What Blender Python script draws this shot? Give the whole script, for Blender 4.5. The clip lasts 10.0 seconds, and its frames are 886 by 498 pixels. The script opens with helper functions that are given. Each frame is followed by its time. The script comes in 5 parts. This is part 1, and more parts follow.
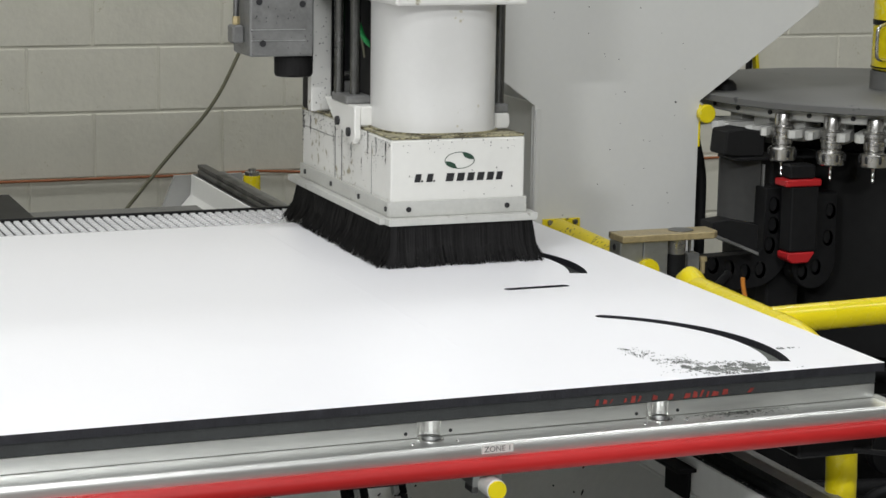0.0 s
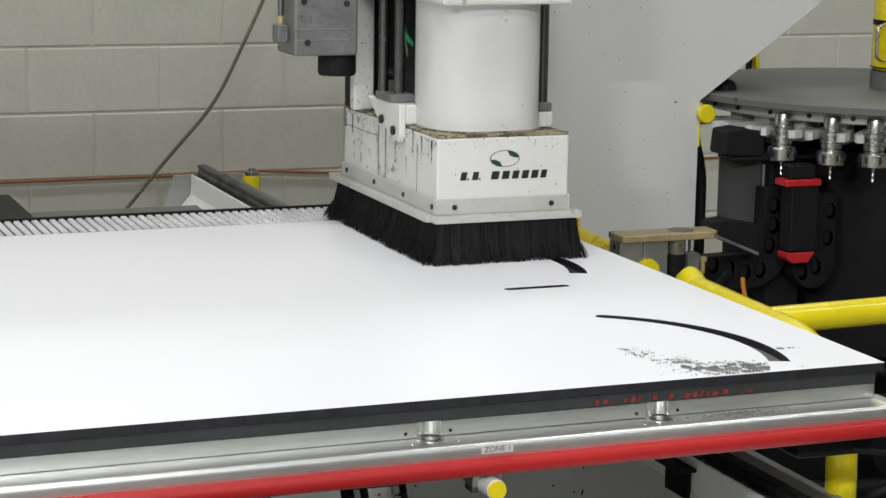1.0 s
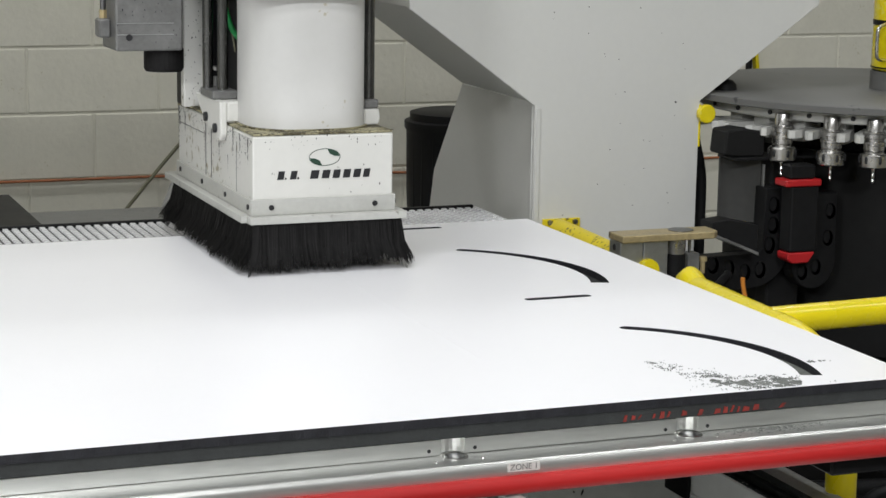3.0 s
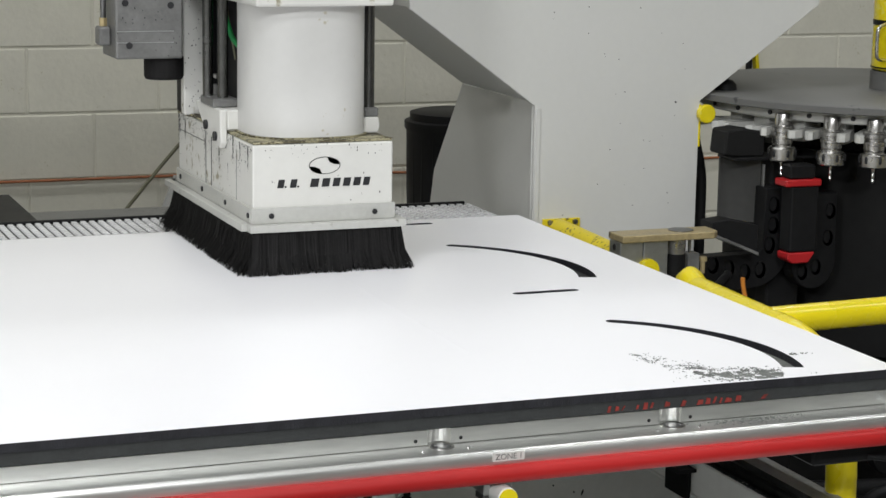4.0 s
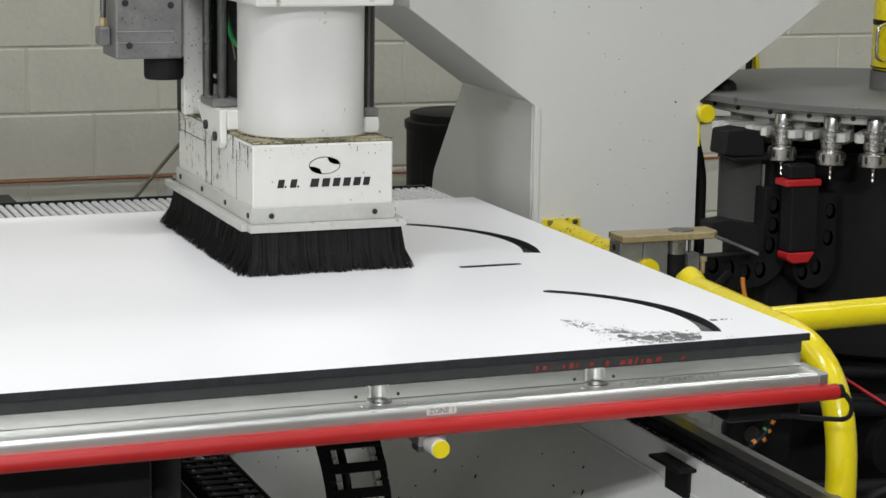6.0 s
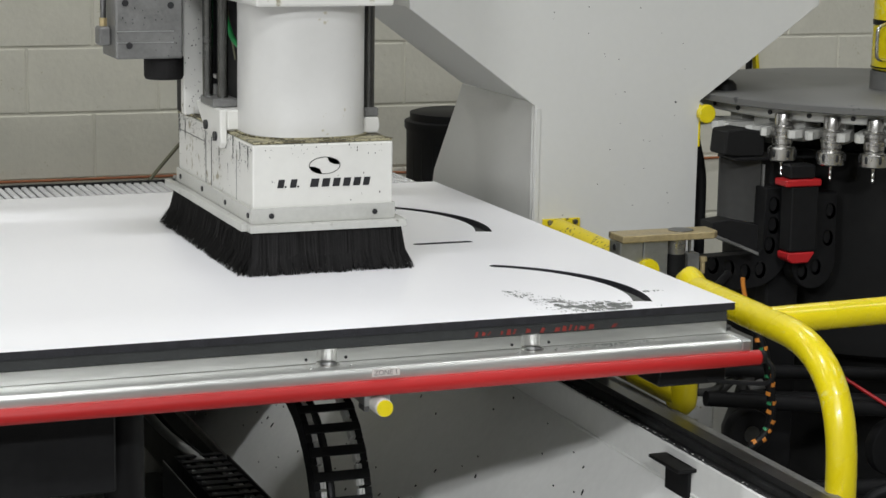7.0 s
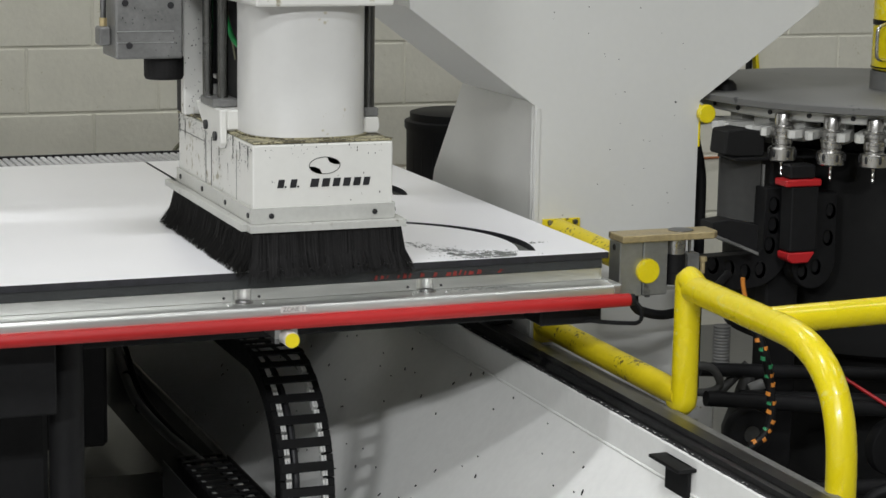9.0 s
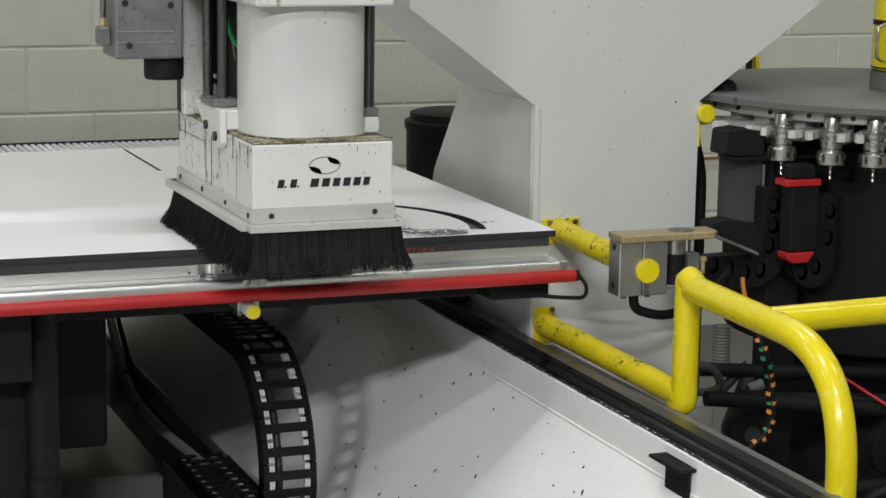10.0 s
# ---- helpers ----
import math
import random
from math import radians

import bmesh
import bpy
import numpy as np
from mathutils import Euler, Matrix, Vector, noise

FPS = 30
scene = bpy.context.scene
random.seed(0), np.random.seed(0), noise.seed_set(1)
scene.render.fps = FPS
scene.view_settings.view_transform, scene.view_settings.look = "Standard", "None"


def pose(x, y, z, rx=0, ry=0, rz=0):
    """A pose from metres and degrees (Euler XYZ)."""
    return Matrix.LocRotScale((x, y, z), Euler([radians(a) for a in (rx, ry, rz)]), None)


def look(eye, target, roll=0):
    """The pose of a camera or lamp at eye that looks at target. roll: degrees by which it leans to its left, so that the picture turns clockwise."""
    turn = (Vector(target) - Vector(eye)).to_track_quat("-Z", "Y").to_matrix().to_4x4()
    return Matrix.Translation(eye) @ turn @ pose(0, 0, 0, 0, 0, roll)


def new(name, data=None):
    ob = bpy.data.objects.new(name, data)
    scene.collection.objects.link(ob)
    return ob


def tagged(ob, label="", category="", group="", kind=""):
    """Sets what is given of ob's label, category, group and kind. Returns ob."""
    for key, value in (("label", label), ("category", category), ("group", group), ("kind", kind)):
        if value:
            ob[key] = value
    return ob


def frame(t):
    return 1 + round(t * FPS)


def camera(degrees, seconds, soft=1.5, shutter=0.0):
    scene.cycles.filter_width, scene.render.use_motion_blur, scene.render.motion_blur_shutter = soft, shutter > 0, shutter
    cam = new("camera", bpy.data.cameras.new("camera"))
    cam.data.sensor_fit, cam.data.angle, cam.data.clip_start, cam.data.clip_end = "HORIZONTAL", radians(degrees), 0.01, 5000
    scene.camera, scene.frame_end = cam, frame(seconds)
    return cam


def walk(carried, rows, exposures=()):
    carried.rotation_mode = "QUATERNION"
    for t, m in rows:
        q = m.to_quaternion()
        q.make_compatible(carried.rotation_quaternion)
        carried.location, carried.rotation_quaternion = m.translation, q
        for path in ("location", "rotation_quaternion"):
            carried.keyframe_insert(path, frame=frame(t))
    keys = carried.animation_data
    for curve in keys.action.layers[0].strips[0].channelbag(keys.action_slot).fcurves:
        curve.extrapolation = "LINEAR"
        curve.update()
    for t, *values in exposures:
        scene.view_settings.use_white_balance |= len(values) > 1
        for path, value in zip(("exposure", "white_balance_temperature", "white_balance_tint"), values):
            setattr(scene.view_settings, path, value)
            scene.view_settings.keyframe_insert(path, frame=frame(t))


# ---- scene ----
# The camera stands still on a tripod beside the machine.
EYE = Vector((0.0, 0.0, 1.554))
cam = camera(24.36, 10.0, soft=1.5, shutter=0.5)
VIEW = look(EYE, EYE + Vector((0.35717, 0.91648, -0.18027)), 0.889)
walk(cam, [(0.0, VIEW), (10.0, VIEW)])

# ---- world and lamps ----
world = bpy.data.worlds.new("world")
scene.world = world
world.use_nodes = True
world.node_tree.nodes["Background"].inputs[0].default_value = (0.8, 0.85, 0.9, 1)
world.node_tree.nodes["Background"].inputs[1].default_value = 0.05
CEIL = 4.6
LAMPS = [(-3.0, 5.0, 28), (0.2, 5.0, 13), (3.4, 5.0, 32), (-3.0, 2.3, 20), (0.2, 2.3, 47), (3.4, 1.6, 14),
         (0.2, -1.0, 85), (-5.6, -5.0, 730), (-1.2, -4.6, 480)]

# ---- materials ----
def mat(name, base, rough=0.5, metal=0.0, var=0.12, scale=6.0, grain=90.0, bump=0.05, dirt=None, amount=0.0,
        dirt_scale=25.0, stretch=(1, 1, 1), coat=0.0, emit=0.0, island=0.0, spec=0.5, rvar=0.1):
    m = bpy.data.materials.new(name)
    m.use_nodes = True
    nt = m.node_tree
    n, l = nt.nodes, nt.links
    b = n["Principled BSDF"]
    tc = n.new("ShaderNodeTexCoord")
    mp = n.new("ShaderNodeMapping")
    mp.inputs["Scale"].default_value = stretch
    l.new(tc.outputs["Object"], mp.inputs[0])
    oi = n.new("ShaderNodeObjectInfo")
    addv = n.new("ShaderNodeVectorMath")
    l.new(mp.outputs[0], addv.inputs[0])
    sc = n.new("ShaderNodeVectorMath"); sc.operation = "SCALE"
    l.new(oi.outputs["Random"], sc.inputs["Scale"]); sc.inputs[0].default_value = (7.0, 3.0, 5.0)
    l.new(sc.outputs[0], addv.inputs[1])
    def tex(s, detail=4.0):
        t = n.new("ShaderNodeTexNoise")
        t.inputs["Scale"].default_value, t.inputs["Detail"].default_value = s, detail
        l.new(addv.outputs[0], t.inputs["Vector"])
        return t
    big, fine = tex(scale), tex(grain, 3.0)
    mix = n.new("ShaderNodeMath"); mix.operation = "MULTIPLY_ADD"
    l.new(big.outputs["Fac"], mix.inputs[0]); mix.inputs[1].default_value = 0.65
    half = n.new("ShaderNodeMath"); half.operation = "MULTIPLY"
    l.new(fine.outputs["Fac"], half.inputs[0]); half.inputs[1].default_value = 0.35
    l.new(half.outputs[0], mix.inputs[2])
    ramp = n.new("ShaderNodeValToRGB")
    lo = [max(0, c * (1 - var)) for c in base]; hi = [min(1, c * (1 + var)) for c in base]
    ramp.color_ramp.elements[0].position, ramp.color_ramp.elements[1].position = 0.3, 0.7
    ramp.color_ramp.elements[0].color, ramp.color_ramp.elements[1].color = (*lo, 1), (*hi, 1)
    l.new(mix.outputs[0], ramp.inputs[0])
    col = ramp.outputs[0]
    if island:
        geo = n.new("ShaderNodeNewGeometry")
        hsv = n.new("ShaderNodeHueSaturation")
        mr = n.new("ShaderNodeMapRange")
        mr.inputs["To Min"].default_value, mr.inputs["To Max"].default_value = 1 - island, 1 + island
        l.new(geo.outputs["Random Per Island"], mr.inputs[0]); l.new(mr.outputs[0], hsv.inputs["Value"])
        l.new(col, hsv.inputs["Color"]); col = hsv.outputs[0]
    if dirt:
        d1, d2 = tex(dirt_scale, 6.0), tex(dirt_scale * 0.13, 3.0)
        mul = n.new("ShaderNodeMath"); mul.operation = "MULTIPLY"
        l.new(d1.outputs["Fac"], mul.inputs[0]); l.new(d2.outputs["Fac"], mul.inputs[1])
        r2 = n.new("ShaderNodeValToRGB")
        r2.color_ramp.elements[0].position, r2.color_ramp.elements[1].position = 0.42 - amount, 0.47 - amount
        l.new(mul.outputs[0], r2.inputs[0])
        mx = n.new("ShaderNodeMixRGB")
        l.new(r2.outputs[0], mx.inputs[0]); l.new(col, mx.inputs[1]); mx.inputs[2].default_value = (*dirt, 1)
        col = mx.outputs[0]
    l.new(col, b.inputs["Base Color"])
    rr = n.new("ShaderNodeMapRange")
    rr.inputs["To Min"].default_value, rr.inputs["To Max"].default_value = max(0.02, rough - rvar), min(1, rough + rvar)
    l.new(big.outputs["Fac"], rr.inputs[0]); l.new(rr.outputs[0], b.inputs["Roughness"])
    b.inputs["Metallic"].default_value = metal
    b.inputs["Specular IOR Level"].default_value = spec
    b.inputs["Coat Weight"].default_value = coat
    if bump:
        bp = n.new("ShaderNodeBump")
        bp.inputs["Strength"].default_value, bp.inputs["Distance"].default_value = bump, 0.004
        l.new(mix.outputs[0], bp.inputs["Height"]); l.new(bp.outputs[0], b.inputs["Normal"])
    if emit:
        b.inputs["Emission Color"].default_value, b.inputs["Emission Strength"].default_value = (*base, 1), emit
    return m

GRIME = (0.10, 0.085, 0.05)
M_BLOCK = mat("painted_block", (0.73, 0.71, 0.61), 0.7, 0, 0.05, 9, 55, 1.0, (0.60, 0.57, 0.44), 0.02, 90)
M_MORTAR = mat("painted_mortar", (0.72, 0.70, 0.60), 0.85, 0, 0.08, 9, 120, 0.3)
M_PLAIN = mat("painted_wall", (0.62, 0.61, 0.57), 0.8, 0, 0.06, 3, 60, 0.1)
M_CEIL = mat("ceiling_paint", (0.70, 0.70, 0.68), 0.8, 0, 0.05, 2, 40, 0.05)
M_FLOOR = mat("concrete_floor", (0.105, 0.105, 0.10), 0.4, 0, 0.2, 2.5, 40, 0.08, (0.09, 0.09, 0.09), 0.03, 8)
M_SHEET = mat("white_plastic_face", (0.905, 0.90, 0.92), 0.30, 0, 0.008, 4, 60, 0.0, rvar=0.01)
M_SHEETEDGE = mat("black_plastic_core", (0.014, 0.014, 0.018), 0.5, 0, 0.4, 30, 260, 0.5, stretch=(3, 1, 1))
M_SPOIL = mat("dark_fibre_board", (0.024, 0.026, 0.026), 0.7, 0, 0.3, 30, 200, 0.3)
M_ALU = mat("milled_aluminium", (0.84, 0.845, 0.82), 0.36, 1.0, 0.14, 12, 160, 0.06, (0.30, 0.30, 0.28), 0.05, 30, (0.12, 1, 1))
M_ALUD = mat("dull_aluminium", (0.50, 0.51, 0.50), 0.45, 1.0, 0.15, 10, 140, 0.08, (0.2, 0.2, 0.19), 0.06, 22)
M_STRIP = mat("pale_aluminium_strip", (0.53, 0.53, 0.50), 0.42, 0.25, 0.10, 14, 140, 0.05, (0.30, 0.29, 0.25), 0.06, 60)
M_PAD = mat("vacuum_table_pads", (0.82, 0.82, 0.83), 0.22, 0.35, 0.15, 12, 90, 0.03)
M_RED = mat("red_rubber", (0.37, 0.009, 0.009), 0.45, 0, 0.15, 9, 120, 0.05, (0.06, 0.02, 0.02), 0.05, 20, (0.3, 1, 1))
M_WHITE = mat("white_machine_paint", (0.66, 0.655, 0.62), 0.38, 0, 0.04, 5, 80, 0.06, (0.30, 0.27, 0.18), 0.065, 60)
M_WHITEC = mat("white_spindle_cover", (0.61, 0.605, 0.585), 0.34, 0, 0.03, 4, 70, 0.03, (0.45, 0.42, 0.33), 0.01, 120)
M_GREASE = mat("greasy_ledge", (0.30, 0.275, 0.17), 0.55, 0, 0.45, 60, 240, 0.4, (0.06, 0.05, 0.022), 0.20, 220)
M_COLUMN = mat("grey_machine_paint", (0.585, 0.585, 0.56), 0.42, 0, 0.025, 2.5, 90, 0.05)
M_ENDPLATE = mat("grey_end_plate_paint", (0.33, 0.33, 0.315), 0.5, 0, 0.06, 4, 80, 0.05)
M_CHIP = mat("black_chips", (0.03, 0.03, 0.03), 0.7)
M_BED = mat("white_bed_paint", (0.85, 0.85, 0.825), 0.45, 0, 0.06, 4, 70, 0.1)
M_YEL = mat("yellow_paint", (0.74, 0.60, 0.008), 0.28, 0, 0.05, 14, 90, 0.04, (0.74, 0.65, 0.10), 0.075, 120, coat=0.3)
M_YELDIRTY = mat("dusty_yellow_paint", (0.68, 0.54, 0.012), 0.4, 0, 0.1, 14, 90, 0.06, (0.13, 0.10, 0.02), 0.10, 130)
M_BLACK = mat("black_plastic", (0.010, 0.010, 0.0105), 0.5, 0, 0.3, 8, 80, 0.08, spec=0.14)
M_DRUM = mat("black_drum_paint", (0.012, 0.012, 0.012), 0.6, 0, 0.2, 4, 60, 0.05, spec=0.12)
M_BRISTLE = mat("black_bristles", (0.013, 0.0125, 0.0125), 0.7, 0, 0.3, 40, 200, 0.0, island=0.5, spec=0.15)
M_STEEL = mat("bright_steel", (0.52, 0.51, 0.495), 0.27, 1.0, 0.12, 30, 200, 0.03)
M_DSTEEL = mat("dark_steel", (0.22, 0.22, 0.22), 0.35, 1.0, 0.25, 20, 160, 0.08)
M_ROD = mat("dark_polished_rod", (0.16, 0.16, 0.155), 0.24, 1.0, 0.15, 20, 160, 0.02)
M_RAIL = mat("oily_rail_steel", (0.10, 0.10, 0.10), 0.32, 0.8, 0.3, 9, 120, 0.08, (0.02, 0.02, 0.02), 0.14, 16)
M_GREYCAST = mat("grey_cast_paint", (0.17, 0.17, 0.165), 0.45, 0.3, 0.28, 22, 130, 0.25, (0.07, 0.07, 0.07), 0.09, 60)
M_GREYDISC = mat("grey_carousel_cover", (0.12, 0.12, 0.115), 0.55, 0, 0.06, 3, 60, 0.04, (0.05, 0.05, 0.05), 0.03, 60, spec=0.3)
M_DGREY = mat("dull_dark_grey", (0.045, 0.045, 0.043), 0.55, 0, 0.2, 8, 80, 0.1, spec=0.3)
M_GRIP = mat("white_gripper_plastic", (0.56, 0.56, 0.53), 0.5, 0, 0.06, 12, 90, 0.05)
M_BRASS = mat("amber_plate", (0.40, 0.32, 0.17), 0.4, 0.3, 0.25, 30, 120, 0.06, (0.16, 0.13, 0.07), 0.1, 30)
M_GREEN = mat("green_hose", (0.02, 0.36, 0.09), 0.4)
M_LOGO = mat("dark_green_print", (0.015, 0.05, 0.03), 0.5)
M_PRINT = mat("black_print", (0.012, 0.012, 0.014), 0.5)
M_REDPRINT = mat("faded_red_paint", (0.19, 0.020, 0.014), 0.7, 0, 0.6, 60, 200)
M_LABEL = mat("label_tape", (0.58, 0.57, 0.54), 0.4, 0, 0.05)
M_ORANGE = mat("orange_cord", (0.34, 0.12, 0.045), 0.6, 0, 0.2)
M_ORANGEBAND = mat("orange_band", (0.62, 0.22, 0.03), 0.5)
M_GREENBAND = mat("green_band", (0.03, 0.25, 0.10), 0.5)
M_CORD = mat("grey_green_cord", (0.16, 0.155, 0.10), 0.6, 0, 0.2, 30)
M_REDPLASTIC = mat("red_plastic", (0.40, 0.012, 0.015), 0.4, 0, 0.15)
M_WHITECHAIN = mat("grey_chain_edge", (0.66, 0.66, 0.64), 0.4, 0, 0.2, 40)
M_LAMP = mat("lamp_diffuser", (1.0, 0.99, 0.96), 0.5, emit=3.0)
M_DUST = mat("grey_swarf_dust", (0.10, 0.105, 0.095), 0.85, 0, 0.5, 70, 220, 0.2)
M_STAIN = mat("black_swarf_smear", (0.15, 0.155, 0.145), 0.8, 0, 0.5, 60, 200, 0.1)

# ---- mesh helpers ----
ORIGIN = {}

def thing(name, at, label, category, group="", kind=""):
    ob = new(name)
    ob.location = at
    ORIGIN[ob.name] = Vector(at)
    return tagged(ob, label, category, group, kind)

def root_at(ob):
    while ob is not None:
        if ob.name in ORIGIN:
            return ORIGIN[ob.name]
        ob = ob.parent
    return Vector((0, 0, 0))

def part(name, bm, material, parent=None, label="", smooth=False):
    """One mesh object; bm is given in world coordinates and is moved into its thing's space."""
    bmesh.ops.recalc_face_normals(bm, faces=bm.faces)
    if parent is not None:
        bmesh.ops.translate(bm, verts=bm.verts, vec=-root_at(parent))
    me = bpy.data.meshes.new(name)
    bm.to_mesh(me)
    bm.free()
    me.materials.append(material)
    if smooth:
        for p in me.polygons:
            p.use_smooth = True
        me.set_sharp_from_angle(angle=radians(38))
    ob = new(name, me)
    ob.parent = parent
    return tagged(ob, label)

def box(x0, x1, y0, y1, z0, z1, bevel=0.002, bm=None, seg=1):
    b = bmesh.new()
    bmesh.ops.create_cube(b, size=1, matrix=Matrix.LocRotScale(((x0 + x1) / 2, (y0 + y1) / 2, (z0 + z1) / 2), None, (abs(x1 - x0), abs(y1 - y0), abs(z1 - z0))))
    if bevel:
        bmesh.ops.bevel(b, geom=b.edges[:], offset=bevel, segments=seg, affect="EDGES", profile=0.5)
    return join(bm, b)

def join(bm, b):
    if bm is None:
        return b
    me = bpy.data.meshes.new("tmp")
    b.to_mesh(me)
    b.free()
    bm.from_mesh(me)
    bpy.data.meshes.remove(me)
    return bm

def cyl(p0, p1, r0, r1=None, seg=24, bm=None, bevel=0.0):
    p0, p1 = Vector(p0), Vector(p1)
    r1 = r0 if r1 is None else r1
    b = bmesh.new()
    d = p1 - p0
    m = Matrix.Translation((p0 + p1) / 2) @ d.to_track_quat("Z", "Y").to_matrix().to_4x4()
    bmesh.ops.create_cone(b, cap_ends=True, segments=seg, radius1=r0, radius2=r1, depth=d.length, matrix=m)
    if bevel:
        e = [e for e in b.edges if all(len(f.verts) > 4 or len(f.verts) == 4 for f in e.link_faces) and any(len(f.verts) > 4 for f in e.link_faces)]
        bmesh.ops.bevel(b, geom=e, offset=bevel, segments=2, affect="EDGES", profile=0.5)
    return join(bm, b)

def lathe(at, profile, seg=28, bm=None):
    """Turned shape round a vertical axis; profile is (radius, height) pairs from the bottom up."""
    b = bmesh.new()
    rings = []
    for r, h in profile:
        rings.append([b.verts.new((at[0] + r * math.cos(2 * math.pi * k / seg), at[1] + r * math.sin(2 * math.pi * k / seg), at[2] + h)) for k in range(seg)])
    for a, c in zip(rings, rings[1:]):
        for k in range(seg):
            b.faces.new((a[k], a[(k + 1) % seg], c[(k + 1) % seg], c[k]))
    b.faces.new(rings[0][::-1])
    b.faces.new(rings[-1])
    return join(bm, b)

def prism(points, axis, lo, hi, bevel=0.0, bm=None):
    """A polygon drawn in the plane across the axis ('x': (y, z), 'y': (x, z), 'z': (x, y)), drawn out from lo to hi."""
    put = {"x": lambda a, b, c: (c, a, b), "y": lambda a, b, c: (a, c, b), "z": lambda a, b, c: (a, b, c)}[axis]
    b = bmesh.new()
    lower = [b.verts.new(put(p[0], p[1], lo)) for p in points]
    upper = [b.verts.new(put(p[0], p[1], hi)) for p in points]
    b.faces.new(lower)
    b.faces.new(upper[::-1])
    for k in range(len(points)):
        j = (k + 1) % len(points)
        b.faces.new((lower[j], lower[k], upper[k], upper[j]))
    if bevel:
        bmesh.ops.bevel(b, geom=b.edges[:], offset=bevel, segments=1, affect="EDGES", profile=0.5)
    return join(bm, b)

def rounded(points, radius, steps=7):
    """A path with its inner corners rounded off."""
    pts = [Vector(p) for p in points]
    out = [pts[0]]
    for a, c, e in zip(pts, pts[1:], pts[2:]):
        u, v = (a - c), (e - c)
        r = min(radius, u.length * 0.49, v.length * 0.49)
        p, q = c + u.normalized() * r, c + v.normalized() * r
        for k in range(steps + 1):
            t = k / steps
            out.append(p * (1 - t) ** 2 + c * 2 * t * (1 - t) + q * t * t)
    out.append(pts[-1])
    return out

def tube(points, r, seg=12, bm=None, sides=None):
    pts = [Vector(p) for p in points]
    b = bmesh.new()
    up = Vector((0.13, 0.07, 1)).normalized()
    rings = []
    side = None
    for k, p in enumerate(pts):
        d = (pts[min(k + 1, len(pts) - 1)] - pts[max(k - 1, 0)]).normalized()
        if side is None:
            side = d.cross(up).normalized()
        side = (side - d * side.dot(d)).normalized()
        w = side.cross(d)
        rings.append([b.verts.new(p + side * (r * math.cos(2 * math.pi * s / seg)) + w * (r * math.sin(2 * math.pi * s / seg))) for s in range(seg)])
    for a, c in zip(rings, rings[1:]):
        for s in range(seg):
            b.faces.new((a[s], a[(s + 1) % seg], c[(s + 1) % seg], c[s]))
    b.faces.new(rings[0][::-1])
    b.faces.new(rings[-1])
    return join(bm, b)

def sag(p0, p1, drop, n=14):
    p0, p1 = Vector(p0), Vector(p1)
    return [p0.lerp(p1, k / n) - Vector((0, 0, drop * 4 * (k / n) * (1 - k / n))) for k in range(n + 1)]

# ---- room ----
WALL_Y, FLOOR = 6.2517, 0.0
tagged(part("floor", box(-11, 9, -14, WALL_Y + 0.2, -0.1, 0, 0), M_FLOOR), "dark grey polished concrete workshop floor", "floor", kind="structure")
tagged(part("ceiling", box(-11, 9, -14, WALL_Y + 0.2, CEIL, CEIL + 0.1, 0), M_CEIL), "plain pale workshop ceiling", "ceiling", kind="structure")
wall = part("wall_north", box(-11, 9, WALL_Y + 0.003, WALL_Y + 0.2, 0, CEIL, 0), M_MORTAR)
tagged(wall, "painted concrete block wall, cream grey, with recessed joints", "wall", kind="structure")
for nm, b in (("wall_west", box(-11.15, -11, -14, WALL_Y + 0.2, 0, CEIL, 0)), ("wall_east", box(9, 9.15, -14, WALL_Y + 0.2, 0, CEIL, 0)), ("wall_south", box(-11, 9, -14.15, -14, 0, CEIL, 0))):
    tagged(part(nm, b, M_PLAIN), "plain painted workshop wall", "wall", kind="structure")

def ceiling_light(x, y, watts):
    t = thing("ceiling_light", (x, y, CEIL), "long fluorescent ceiling light with white housing", "ceiling light", "ceiling lights")
    part("housing", box(x - 0.75, x + 0.75, y - 0.16, y + 0.16, CEIL - 0.07, CEIL - 0.002, 0.01), M_WHITEC, t)
    part("diffuser", box(x - 0.72, x + 0.72, y - 0.13, y + 0.13, CEIL - 0.085, CEIL - 0.071, 0.004), M_LAMP, t, "glowing diffuser")
    la = bpy.data.lights.new("tube_light", "AREA")
    la.shape, la.size, la.size_y, la.energy, la.color = "RECTANGLE", 1.44, 0.28, watts, (0.98, 1.0, 1.02)
    ob = new("tube_light", la)
    ob.location = (x, y, CEIL - 0.10)
for lx, ly, w in LAMPS:
    ceiling_light(lx, ly, w)

